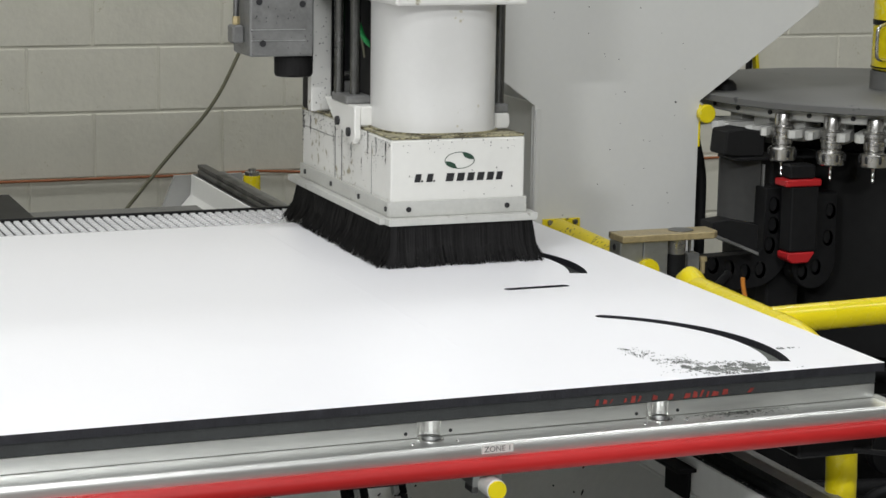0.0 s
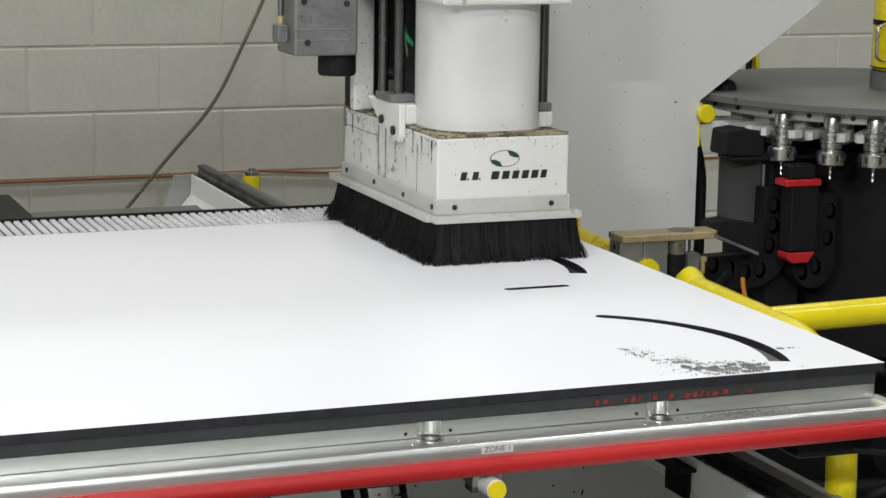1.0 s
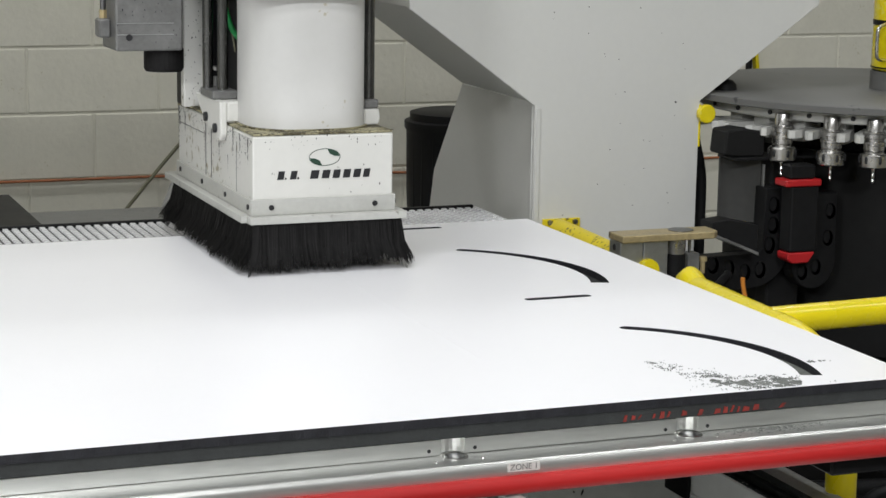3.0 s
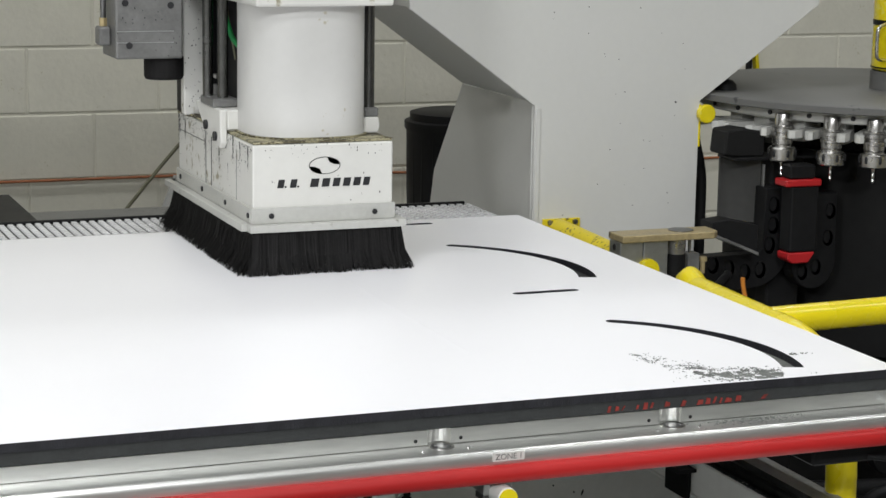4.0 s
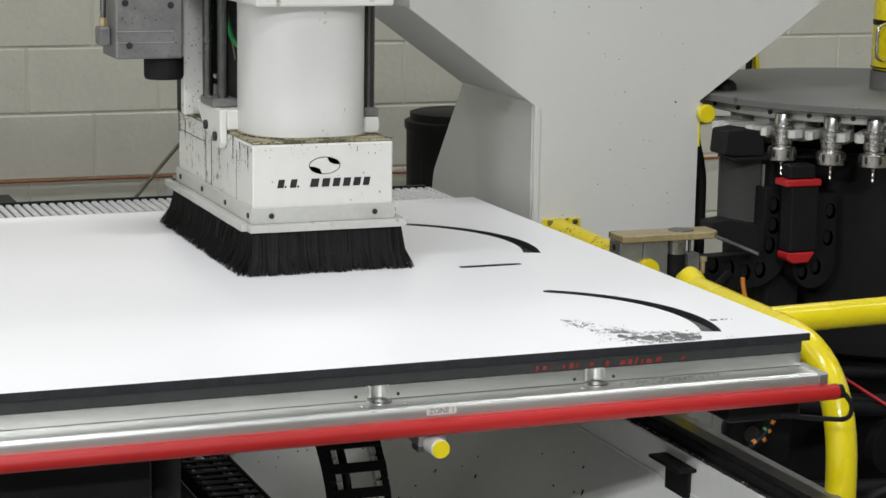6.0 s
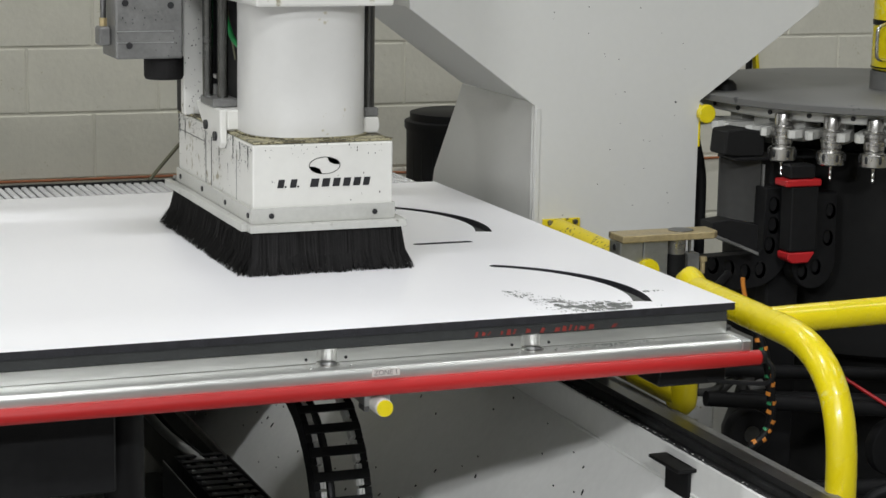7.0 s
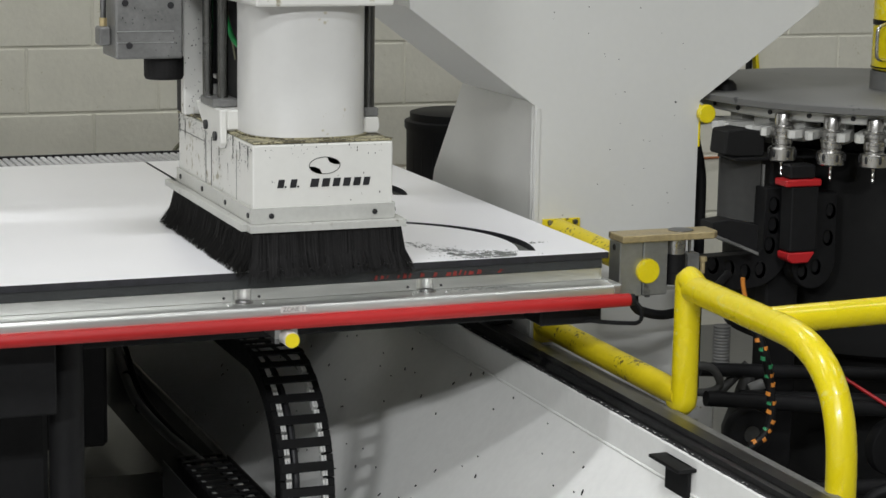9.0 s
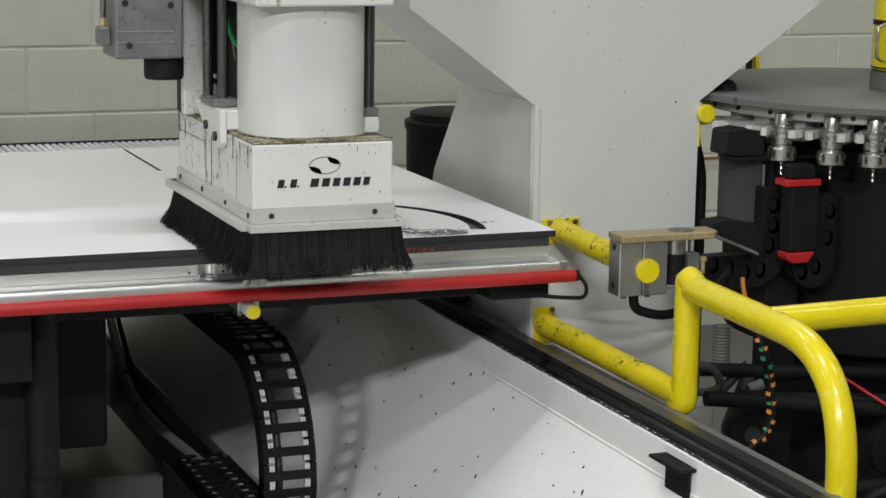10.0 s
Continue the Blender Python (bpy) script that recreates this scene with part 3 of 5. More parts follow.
def plastic_sheet():
    t = thing("plastic_sheet", (0.22, 2.9, 0.939), "large white-faced black-core plastic sheet with cut-out arcs and slots", "plastic sheet")
    z0, z1, zc = 0.9390, 0.9500, 0.9496
    holes = [arc(0.0), arc(0.607), slot(1.1645, 1.2700, 2.727, 0.0085), slot(1.1645, 1.2700, 3.334, 0.0085)]
    outline = [(SX0, TY0), (SX1, TY0), (SX1, SY1), (KX + KW, SY1), (KX + KW, TY0 + 0.25), (KX - KW, TY0 + 0.25), (KX - KW, SY1), (SX0, SY1)]
    for nm, lo, hi, m, lb in (("core", z0, zc - 0.0001, M_SHEETEDGE, "black plastic core"), ("face", zc, z1, M_SHEET, "glossy white face")):
        bm = slab_hole(outline, holes, lo, hi)
        r = bmesh.ops.extrude_face_region(bm, geom=bm.faces[:])
        bmesh.ops.translate(bm, verts=[v for v in r["geom"] if isinstance(v, bmesh.types.BMVert)], vec=(0, 0, lo - hi))
        part(nm, bm, m, t, lb)
    # red stencil marks on the near edge, no longer readable
    rnd = random.Random(3)
    x = 1.045
    while x < 1.255:
        w = rnd.uniform(0.004, 0.010)
        if rnd.random() < 0.85:
            za, zb = 0.9238 + rnd.random() * 0.0020, 0.9305 + rnd.random() * 0.0028
            k = rnd.uniform(0.3, 1.0) * w
            part("stencil_mark", prism([(x, za), (x + k, za + rnd.uniform(0, 0.001)), (x + w, zb - rnd.uniform(0, 0.002)), (x + w - k * 0.8, zb)], "y", TY0 + 0.0025, TY0 + 0.0035), M_REDPRINT, SPOIL, "faded red stencil mark")
        x += w + rnd.choice((0.003, 0.005, 0.014))
    # black swarf smear near the corner
    bm = bmesh.new()
    blobs = ((1.168, 2.320, 0.005, 0.004, 0.04, 0.4), (1.171, 2.290, 0.010, 0.010, 0.06, 0.45), (1.180, 2.255, 0.010, 0.010, 0.04, 0.45),
             (1.202, 2.214, 0.009, 0.018, 0.20, 0.8), (1.224, 2.192, 0.014, 0.012, 0.22, 0.9), (1.242, 2.203, 0.012, 0.006, 0.12, 0.8), (1.272, 2.186, 0.014, 0.013, 0.34, 1.1),
             (1.262, 2.172, 0.020, 0.007, 0.22, 1.0), (1.294, 2.170, 0.012, 0.006, 0.20, 1.0), (1.358, 2.262, 0.010, 0.003, 0.05, 0.7), (1.205, 2.195, 0.022, 0.014, 0.06, 0.45))
    for k in range(15000):
        bx, by, sx, sy, wgt, u = blobs[rnd.randrange(len(blobs))]
        if rnd.random() > wgt * 3:
            continue
        x, y = bx + rnd.gauss(0, sx), by + rnd.gauss(0, sy)
        if noise.noise((x * 90, y * 70, 1.0)) < -0.02 + 0.10 * (u < 0.6) + rnd.gauss(0, 0.16):
            continue
        if y < TY0 + 0.003 or math.hypot(x - 1.079, y - 2.2955) - 0.262 < 0.016 and math.hypot(x - 1.079, y - 2.2955) - 0.262 > -0.016:
            continue
        r = rnd.uniform(0.0003, 0.0010) * (0.55 + 0.55 * u)
        n = rnd.randint(4, 6)
        ring = [bm.verts.new((x + r * rnd.uniform(.6, 2.4) * math.cos(6.283 * a / n), y + r * rnd.uniform(.6, 1.5) * math.sin(6.283 * a / n), z1 + 0.0003)) for a in range(n)]
        top = bm.verts.new((x, y, z1 + 0.0012))
        for a in range(n):
            bm.faces.new((ring[a], ring[(a + 1) % n], top))
    tagged(part("swarf_smear", bm, M_STAIN, t, "smeared black plastic swarf"), kind="stuff")
    # dust lying on the board at the wide end of the near arc
    rim = [math.radians(7.0 - 25.0 * k / 8) for k in range(9)]
    dust = [(1.079 + 0.2745 * math.cos(a), 2.2955 + 0.2745 * math.sin(a)) for a in rim] + [(1.079 + 0.2495 * math.cos(a), 2.2955 + 0.2495 * math.sin(a)) for a in rim[::-1]]
    part("dust_patch", prism(dust, "z", 0.9389, 0.9400), M_DUST, SPOIL, "grey dust patch")
    return t
SHEET = plastic_sheet()

PLUGS = []
def kerf_plugs():
    """The strip of the sheet that the cutter takes away, in short pieces."""
    y0, y1, n = TY0 + 0.25, SY1, 14
    L = (y1 - y0) / n
    for k in range(n):
        ya = y0 + k * L
        o = Vector((KX, ya + L / 2, 0.94445))
        bm = bmesh.new()
        bmesh.ops.create_cube(bm, size=1, matrix=Matrix.LocRotScale((0, 0, 0), None, (2 * KW - 0.0002, L - 0.0001, 0.0109)))
        me = bpy.data.meshes.new("cut_strip")
        bm.to_mesh(me)
        bm.free()
        me.materials.append(M_SHEET)
        ob = new("cut_strip", me)
        ob.parent = SHEET
        ob.location = o - ORIGIN[SHEET.name]
        PLUGS.append((ob, ya + L / 2))
kerf_plugs()

# ---- router head ----
HX0, HX1, HY0, HY1 = 0.8436, 1.0684, 2.960, 3.419
def router_head():
    t = thing("cnc_spindle", (0.956, 3.08, 1.02), "white router spindle unit with a black brush skirt", "router spindle")
    # hood: open box, front lower, back part with a raised edge
    hood = part("hood", box(HX0, HX1, HY0, HY1, 1.0415, 1.146, 0.003, seg=2), M_WHITE, t, "oil-specked white hood")
    part("hood_lid", box(HX0 + 0.001, HX1 - 0.001, HY0 + 0.001, 3.36, 1.1463, 1.150, 0.0015), M_GREASE, t, "grimy yellowed lid")
    part("panel_joint", box(HX0 - 0.0006, HX0 + 0.001, 3.237, 3.414, 1.1165, 1.1176, 0.0), M_GREYCAST, hood)
    part("panel_joint", box(HX0 - 0.0006, HX0 + 0.001, 3.05, 3.0512, 1.05, 1.128, 0.0), M_GREYCAST, hood)
    for y in (3.20, 3.235):
        part("panel_joint", box(HX0 - 0.0007, HX0 + 0.001, y, y + 0.0016, 1.05, 1.135, 0.0), M_PRINT, hood)
    # angle strips: upright flange and lip, round front and sides
    z0, z1 = 1.0155, 1.0475
    part("front_flange", box(HX0 - 0.0035, HX1 + 0.0025, HY0 - 0.0045, HY0 - 0.0005, 1.0265, 1.0505, 0.0003), M_STRIP, t, "aluminium angle strip")
    part("front_lip", box(HX0 - 0.009, HX1 + 0.016, HY0 - 0.020, HY0 - 0.0005, 1.0150, 1.0260, 0.0003), M_STRIP, t, "aluminium lip strip")
    for sx, x in ((-1, HX0), (1, HX1)):
        part("side_flange", box(min(x + sx * 0.0005, x + sx * 0.0045), max(x + sx * 0.0005, x + sx * 0.0045), HY0 + 0.0005, HY1, 1.0265, 1.0505, 0.0008), M_STRIP, t, "aluminium angle strip")
        part("side_lip", box(min(x + sx * 0.0005, x + sx * 0.018), max(x + sx * 0.0005, x + sx * 0.018), HY0 + 0.0005, HY1 + 0.03, 1.0150, 1.0260, 0.0008), M_STRIP, t, "aluminium lip strip")
        for y in (2.968, 3.099, 3.243, 3.388):
            part("screw", cyl((x + sx * 0.0046, y, 1.0385), (x + sx * 0.0066, y, 1.0385), 0.0042, seg=12), M_PRINT, t)
    part("back_lip", box(HX0 - 0.009, HX1 + 0.009, HY1 + 0.001, HY1 + 0.030, 1.0150, 1.0260, 0.0008), M_STRIP, t)
    for x in (0.8716, 1.0374):
        part("screw", cyl((x, HY0 - 0.0065, 1.038), (x, HY0 - 0.0046, 1.038), 0.0042, seg=12), M_PRINT, t)
    # brush skirt: bristles in tapering triangular blades
    rnd = random.Random(8)
    def bristles(p, q, out, name, spread=0.018):
        p, q, out = Vector(p), Vector(q), Vector(out)
        L = (q - p).length
        along = (q - p).normalized()
        bm = bmesh.new()
        n = int(L / 0.00055)
        for layer in range(6):
            for k in range(n):
                s = rnd.random() * L
                clump = noise.noise((s * 28, layer * 0.7, p.x * 9 + p.y * 5))
                base = p + along * s - out * (0.003 * layer)
                ln = 0.0680 + rnd.uniform(-0.0070, 0.0030) + 0.010 * clump + 0.007 * noise.noise((s * 160, 1.7, layer)) - 0.002 * layer
                if rnd.random() < 0.04:
                    ln -= 0.008
                edge = (s / L - 0.5) * 2
                flare = spread * (1 - layer * 0.15) + 0.004 * clump + rnd.uniform(-0.002, 0.003)
                side = 0.012 * edge ** 5 + 0.007 * noise.noise((s * 40, 3.3, layer)) + 0.005 * noise.noise((s * 120, 6.1, layer)) + rnd.uniform(-0.002, 0.002)
                w = rnd.uniform(0.0003, 0.0007)
                top = [base + along * w, base - along * w, base - out * w * 1.4]
                mid = base + out * flare * 0.35 + along * side * 0.3 - Vector((0, 0, ln * 0.6))
                tip = base + out * flare + along * side - Vector((0, 0, ln))
                mids = [mid + along * w, mid - along * w, mid - out * w * 1.4]
                a = [bm.verts.new(v) for v in top]
                c = [bm.verts.new(v) for v in mids]
                e = [bm.verts.new(tip + along * w * 0.5), bm.verts.new(tip - along * w * 0.5), bm.verts.new(tip - out * w * 0.7)]
                for u, v in ((a, c), (c, e)):
                    for i in range(3):
                        bm.faces.new((u[i], u[(i + 1) % 3], v[(i + 1) % 3], v[i]))
        tagged(part(name, bm, M_BRISTLE, t, "dense black bristles"), kind="stuff")
    bx0, bx1, by0, by1, bz = HX0 - 0.003, HX1 + 0.010, HY0 - 0.012, HY1 + 0.022, 1.0148
    bristles((bx0, by0, bz), (bx1, by0, bz), (0, -1, 0), "front_brush")
    bristles((bx0, by1, bz), (bx0, by0, bz), (-1, 0, 0), "side_brush", 0.025)
    bristles((bx1, by0, bz), (bx1, by1, bz), (1, 0, 0), "side_brush")
    bristles((bx0, by1, bz), (bx1, by1, bz), (0, 1, 0), "back_brush")
    part("brush_core", prism([(bx0 + 0.012, by0 + 0.012), (bx1 - 0.012, by0 + 0.012), (bx1 - 0.012, by1 - 0.012), (bx0 + 0.012, by1 - 0.012)], "z", 0.968, 1.0145), M_BRISTLE, t, "packed bristle roots")
    # spindle cover, a tall rounded drum with a cap
    cx, cy = 0.9545, 3.076
    def oval(r, n=72, e=2.7):
        """A ring between a circle and a square."""
        ring = []
        for k in range(n):
            c, d = math.cos(2 * math.pi * k / n), math.sin(2 * math.pi * k / n)
            f = r / (abs(c) ** e + abs(d) ** e) ** (1 / e)
            ring.append((cx + f * c, cy + f * d))
        return ring
    cover = bmesh.new()
    rings = [[cover.verts.new((x, y, z)) for x, y in oval(r)] for r, z in ((0.0955, 1.1526), (0.0948, 1.1560), (0.0948, 1.3530))]
    for a, c in zip(rings, rings[1:]):
        for k in range(72):
            cover.faces.new((a[k], a[(k + 1) % 72], c[(k + 1) % 72], c[k]))
    cover.faces.new(rings[0][::-1])
    cover.faces.new(rings[-1])
    part("spindle_cover", cover, M_WHITEC, t, "white rounded spindle cover", smooth=True)
    part("cover_ring", prism(oval(0.1000), "z", 1.1502, 1.1524, 0.0008), M_GREASE, t, "grimy gasket ring")
    part("top_block", box(0.8477, 1.0661, 2.955, 3.32, 1.3536, 1.62, 0.004, seg=2), M_WHITE, t)
    part("top_step", box(0.825, 0.8472, 3.02, 3.32, 1.362, 1.62, 0.003), M_WHITE, t)
    # carriage plate behind
    part("carriage_panel", box(0.831, 0.8675, 3.33, 3.352, 1.1505, 1.62, 0.002), M_WHITE, t, "white upright panel")
    part("carriage_back", box(0.832, 1.06, 3.353, 3.385, 1.151, 2.04, 0.003), M_BLACK, t, "dark carriage plate")
    # two dark blocks added to stop light from the left reaching the column side
    part("spindle_mount", box(0.892, 1.048, 3.185, 3.3525, 1.1512, 1.62, 0.003), M_BLACK, t, "dark block added behind the spindle to shade the column")
    part("carriage_saddle", box(0.62, 1.06, 3.386, 3.412, 1.39, 2.04, 0.003), M_BLACK, t, "dark unseen block added on the carriage to shade the column")
    # lift rods with clamps and brackets
    for x, y, z0 in ((0.853, 3.165, 1.19), (0.838, 3.20, 1.19), (1.0575, 3.045, 1.185)):
        part("lift_rod", cyl((x, y, z0), (x, y, 1.60), 0.0085, seg=20), M_ROD, t, "dark polished lift rod", smooth=True)
    part("rod_clamp", box(0.829, 0.872, 3.135, 3.215, 1.184, 1.197, 0.002), M_GREYCAST, t)
    br = prism([(3.262, 1.184), (3.104, 1.184), (3.102, 1.132), (3.112, 1.122), (3.124, 1.122), (3.165, 1.138), (3.215, 1.152)], "x", 0.832, 0.8432, 0.002)
    br = box(0.8435, 0.872, 3.104, 3.26, 1.1505, 1.1835, 0.003, br)
    bkt = part("rod_bracket", br, M_WHITE, t, "chipped white lifting bracket")
    for y, z in ((3.185, 1.152), (3.128, 1.140)):
        part("bolt", cyl((0.8275, y, z), (0.8318, y, z), 0.0075, seg=14), M_PRINT, bkt)
    part("rod_clamp", box(1.045, 1.068, 3.028, 3.058, 1.176, 1.190, 0.002), M_GREYCAST, t)
    bk2 = part("rod_bracket", prism([(1.044, 1.1505), (1.066, 1.1505), (1.070, 1.160), (1.068, 1.1755), (1.044, 1.1755)], "y", 3.025, 3.06, 0.002), M_WHITE, t, "chipped white lifting bracket")
    part("cross_bar", box(0.872, 0.90, 3.28, 3.30, 1.215, 1.222, 0.001), M_STEEL, t)
    part("cross_bar", box(0.872, 0.90, 3.28, 3.30, 1.18, 1.205, 0.001), M_GREYCAST, t)
    part("green_hose", tube(rounded([(0.862, 3.22, 1.60), (0.866, 3.22, 1.34), (0.885, 3.21, 1.275), (0.925, 3.20, 1.255)], 0.09), 0.0045, 10), M_GREEN, t, "bright green air hose", smooth=True)
    part("thin_cable", tube(rounded([(0.872, 3.24, 1.60), (0.876, 3.24, 1.36), (0.892, 3.23, 1.25)], 0.08), 0.0018, 8), M_CORD, t, smooth=True)
    # second unit at the side: cast plate, brush and air fitting
    aux = part("side_unit", box(0.700, 0.8105, 3.25, 3.352, 1.252, 1.62, 0.004, seg=2), M_GREYCAST, t, "grey cast side unit")
    part("side_arm", box(0.72, 0.8315, 3.3525, 3.385, 1.30, 1.60, 0.002), M_BLACK, t, "dark mounting arm")
    for z in (1.278, 1.296):
        part("seam", box(0.703, 0.795, 3.2492, 3.2505, z, z + 0.0012, 0.0), M_ALUD, aux)
    for x, z in ((0.722, 1.274), (0.716, 1.342), (0.790, 1.338), (0.792, 1.352)):
        part("bolt_hole", cyl((x, 3.2488, z), (x, 3.252, z), 0.0055, seg=14), M_PRINT, aux)
    part("side_brush_unit", lathe((0.790, 3.30, 1.2150), [(0.030, 0.0), (0.0325, 0.005), (0.0325, 0.0368)], 28), M_BRISTLE, t, "short round black brush")
    fit_ = box(0.680, 0.6995, 3.28, 3.315, 1.272, 1.302, 0.003)
    part("air_fitting", fit_, M_GREYCAST, t)
    part("air_nut", cyl((0.690, 3.297, 1.3025), (0.690, 3.297, 1.316), 0.0065, seg=6), M_BRASS, t, "brass nut")
    part("air_hose", tube(rounded([(0.690, 3.297, 1.316), (0.691, 3.297, 1.40), (0.70, 3.30, 1.60)], 0.04), 0.005, 10), M_DSTEEL, t, smooth=True)
    # printed emblem and brand drawn as plain shapes
    y = HY0 - 0.0006
    ring = bmesh.new()
    outer, inner = [], []
    for k in range(40):
        a = 2 * math.pi * k / 40
        outer.append(ring.verts.new((0.9574 + 0.0252 * math.cos(a), y, 1.1118 + 0.0134 * math.sin(a))))
        inner.append(ring.verts.new((0.9574 + 0.0240 * math.cos(a), y, 1.1118 + 0.0124 * math.sin(a))))
    for k in range(40):
        j = (k + 1) % 40
        ring.faces.new((outer[k], outer[j], inner[j], inner[k]))
    for s in (1, -1):
        blob = [(0.004, 0.0125), (0.014, 0.0108), (0.0215, 0.006), (0.0238, 0.001), (0.016, 0.0015), (0.008, 0.005)]
        ring.faces.new([ring.verts.new((0.9574 + s * px, y, 1.1118 + s * pz)) for px, pz in blob])
    bmesh.ops.solidify(ring, geom=ring.faces[:], thickness=0.0003)
    part("emblem", ring, M_LOGO, t, "dark green oval emblem")
    for x, w, dot in ((0.8820, 0.0128, 1), (0.9020, 0.0128, 1), (0.9340, 0.0158, 0), (0.9525, 0.0150, 0), (0.9700, 0.0140, 0), (0.9865, 0.0142, 0), (1.0030, 0.0142, 0), (1.0190, 0.0130, 0)):
        h, lean = 0.0128, 0.0026
        zc = 1.0795 - (x - 0.882) * 0.004
        bm = prism([(x, zc), (x + w - 0.003, zc), (x + w - 0.003 + lean, zc + h), (x + lean, zc + h)], "y", y - 0.0002, HY0 + 0.0006)
        part("print_bar", bm, M_PRINT, t, "black printed bar")
        if dot:
            part("print_bar", box(x + w - 0.001, x + w + 0.0018, y - 0.0002, HY0 + 0.0006, zc, zc + 0.0028, 0.0), M_PRINT, t, "black printed bar")
    # greasy build-up along the lid edges
    rg = random.Random(6)
    bm = bmesh.new()
    for k in range(260):
        if k % 3:
            px, py = HX0 + abs(rg.gauss(0, 0.008)), rg.uniform(3.20, 3.415)
        else:
            px, py = rg.uniform(HX0, HX1), HY0 + 0.004 + abs(rg.gauss(0, 0.006))
        r = rg.uniform(0.001, 0.0035)
        zz = 1.1465 if py > 3.36 else 1.1502
        bmesh.ops.create_icosphere(bm, subdivisions=1, radius=1, matrix=Matrix.LocRotScale((px, py, zz), None, (r * 1.5, r * 1.5, r * (0.9 if k % 3 else 0.35))))
    tagged(part("grease", bm, M_GREASE, t, "brown greasy dust build-up", smooth=True), kind="stuff")
    # oil streaks running down the side of the hood
    rr = random.Random(4)
    bm = bmesh.new()
    for yy, za, zb, w in ((3.415, 1.075, 1.128, 0.004), (3.372, 1.105, 1.136, 0.006), (3.243, 1.055, 1.12, 0.0035), (3.152, 1.085, 1.128, 0.005), (3.07, 1.10, 1.145, 0.005), (3.03, 1.09, 1.142, 0.0045), (2.985, 1.105, 1.138, 0.006), (3.10, 1.075, 1.10, 0.003)):
        for k in range(16):
            s = k / 15
            zc = za + (zb - za) * s + rr.uniform(-.002, .002)
            r = w * rr.uniform(0.25, 0.6) * (0.3 + 0.7 * s)
            yc = yy + rr.uniform(-.0015, .0015)
            vs = [bm.verts.new((HX0 - 0.0006, yc + r * math.cos(6.283 * a / 6), zc + r * rr.uniform(1, 2.2) * math.sin(6.283 * a / 6))) for a in range(6)]
            bm.faces.new(vs)
    for k in range(330):
        yc, zc, r = rr.uniform(2.965, 3.415), 1.146 - abs(rr.gauss(0, 0.022 if k % 3 else 0.06)), rr.uniform(0.0004, 0.0017) * (1.0 if k % 3 else 0.6)
        if k % 5 == 0:
            yc, r = 3.418 - abs(rr.gauss(0, 0.006)), r * 1.3
        zc = max(zc, 1.055)
        bm.faces.new([bm.verts.new((HX0 - 0.0006, yc + r * math.cos(6.283 * a / 6), zc + r * math.sin(6.283 * a / 6))) for a in range(6)])
    # specks on the upright panel, the cover and the side unit
    for k in range(115):
        if k < 45:
            xc, yc, zc, r = rr.uniform(0.833, 0.866), 3.3294, rr.uniform(1.16, 1.36), rr.uniform(0.0003, 0.0009)
        elif k < 77:
            xc, yc, zc, r = rr.uniform(0.703, 0.808), 3.2494, rr.uniform(1.256, 1.36), rr.uniform(0.0003, 0.0010)
        else:
            xc, yc, zc, r = rr.uniform(0.86, 1.05), HY0 - 0.0005, 1.146 - abs(rr.gauss(0, 0.012)) if k % 4 else rr.uniform(1.055, 1.10), rr.uniform(0.0003, 0.0009)
        e = rr.uniform(0.7, 2.6)
        bm.faces.new([bm.verts.new((xc + r * math.cos(6.283 * a / 6), yc, zc + r * e * math.sin(6.283 * a / 6))) for a in range(6)])
    bmesh.ops.solidify(bm, geom=bm.faces[:], thickness=0.0002)
    tagged(part("oil_streaks", bm, M_PRINT, t, "dark oil streaks and specks"), kind="stuff")
    return t
HEAD = router_head()

# ---- cable chain under the table ----
def links(t, path, x0, x1):
    """Chain links along a path of (centre, outward angle) in the y-z plane."""
    for p, a in path:
        out = Vector((0, math.cos(a), math.sin(a)))
        tan = Vector((0, -math.sin(a), math.cos(a)))
        def slab(xa, xb, ta, tb, na, nb):
            bm = bmesh.new()
            vs = [bm.verts.new(Vector((xx, 0, 0)) + p + tan * tt + out * nn) for xx in (xa, xb) for tt in (ta, tb) for nn in (na, nb)]
            for f in ((0, 1, 3, 2), (4, 6, 7, 5), (0, 4, 5, 1), (2, 3, 7, 6), (0, 2, 6, 4), (1, 5, 7, 3)):
                bm.faces.new([vs[i] for i in f])
            bmesh.ops.bevel(bm, geom=bm.edges[:], offset=0.0008, segments=1, affect="EDGES", profile=0.5)
            return bm
        link = part("crossbar", slab(x0 + 0.001, x1 - 0.001, -0.0085, 0.0085, 0.0006, 0.0046), M_BLACK, t)
        for xa, xg in ((x0, x0 + 0.0115), (x1 - 0.011, x1 - 0.0215)):
            part("side_plate", slab(xa, xa + 0.011, -0.0204, 0.0204, -0.035, 0.0), M_BLACK, link)
            part("edge_guide", slab(xg, xg + 0.0045, -0.0185, 0.0185, -0.016, -0.0012), M_WHITECHAIN, link, "worn pale grey guide")
            part("edge_guide", slab(xg + 0.0055, xg + 0.010, -0.0185, 0.0185, -0.016, -0.0022), M_WHITECHAIN, link, "worn pale grey guide")

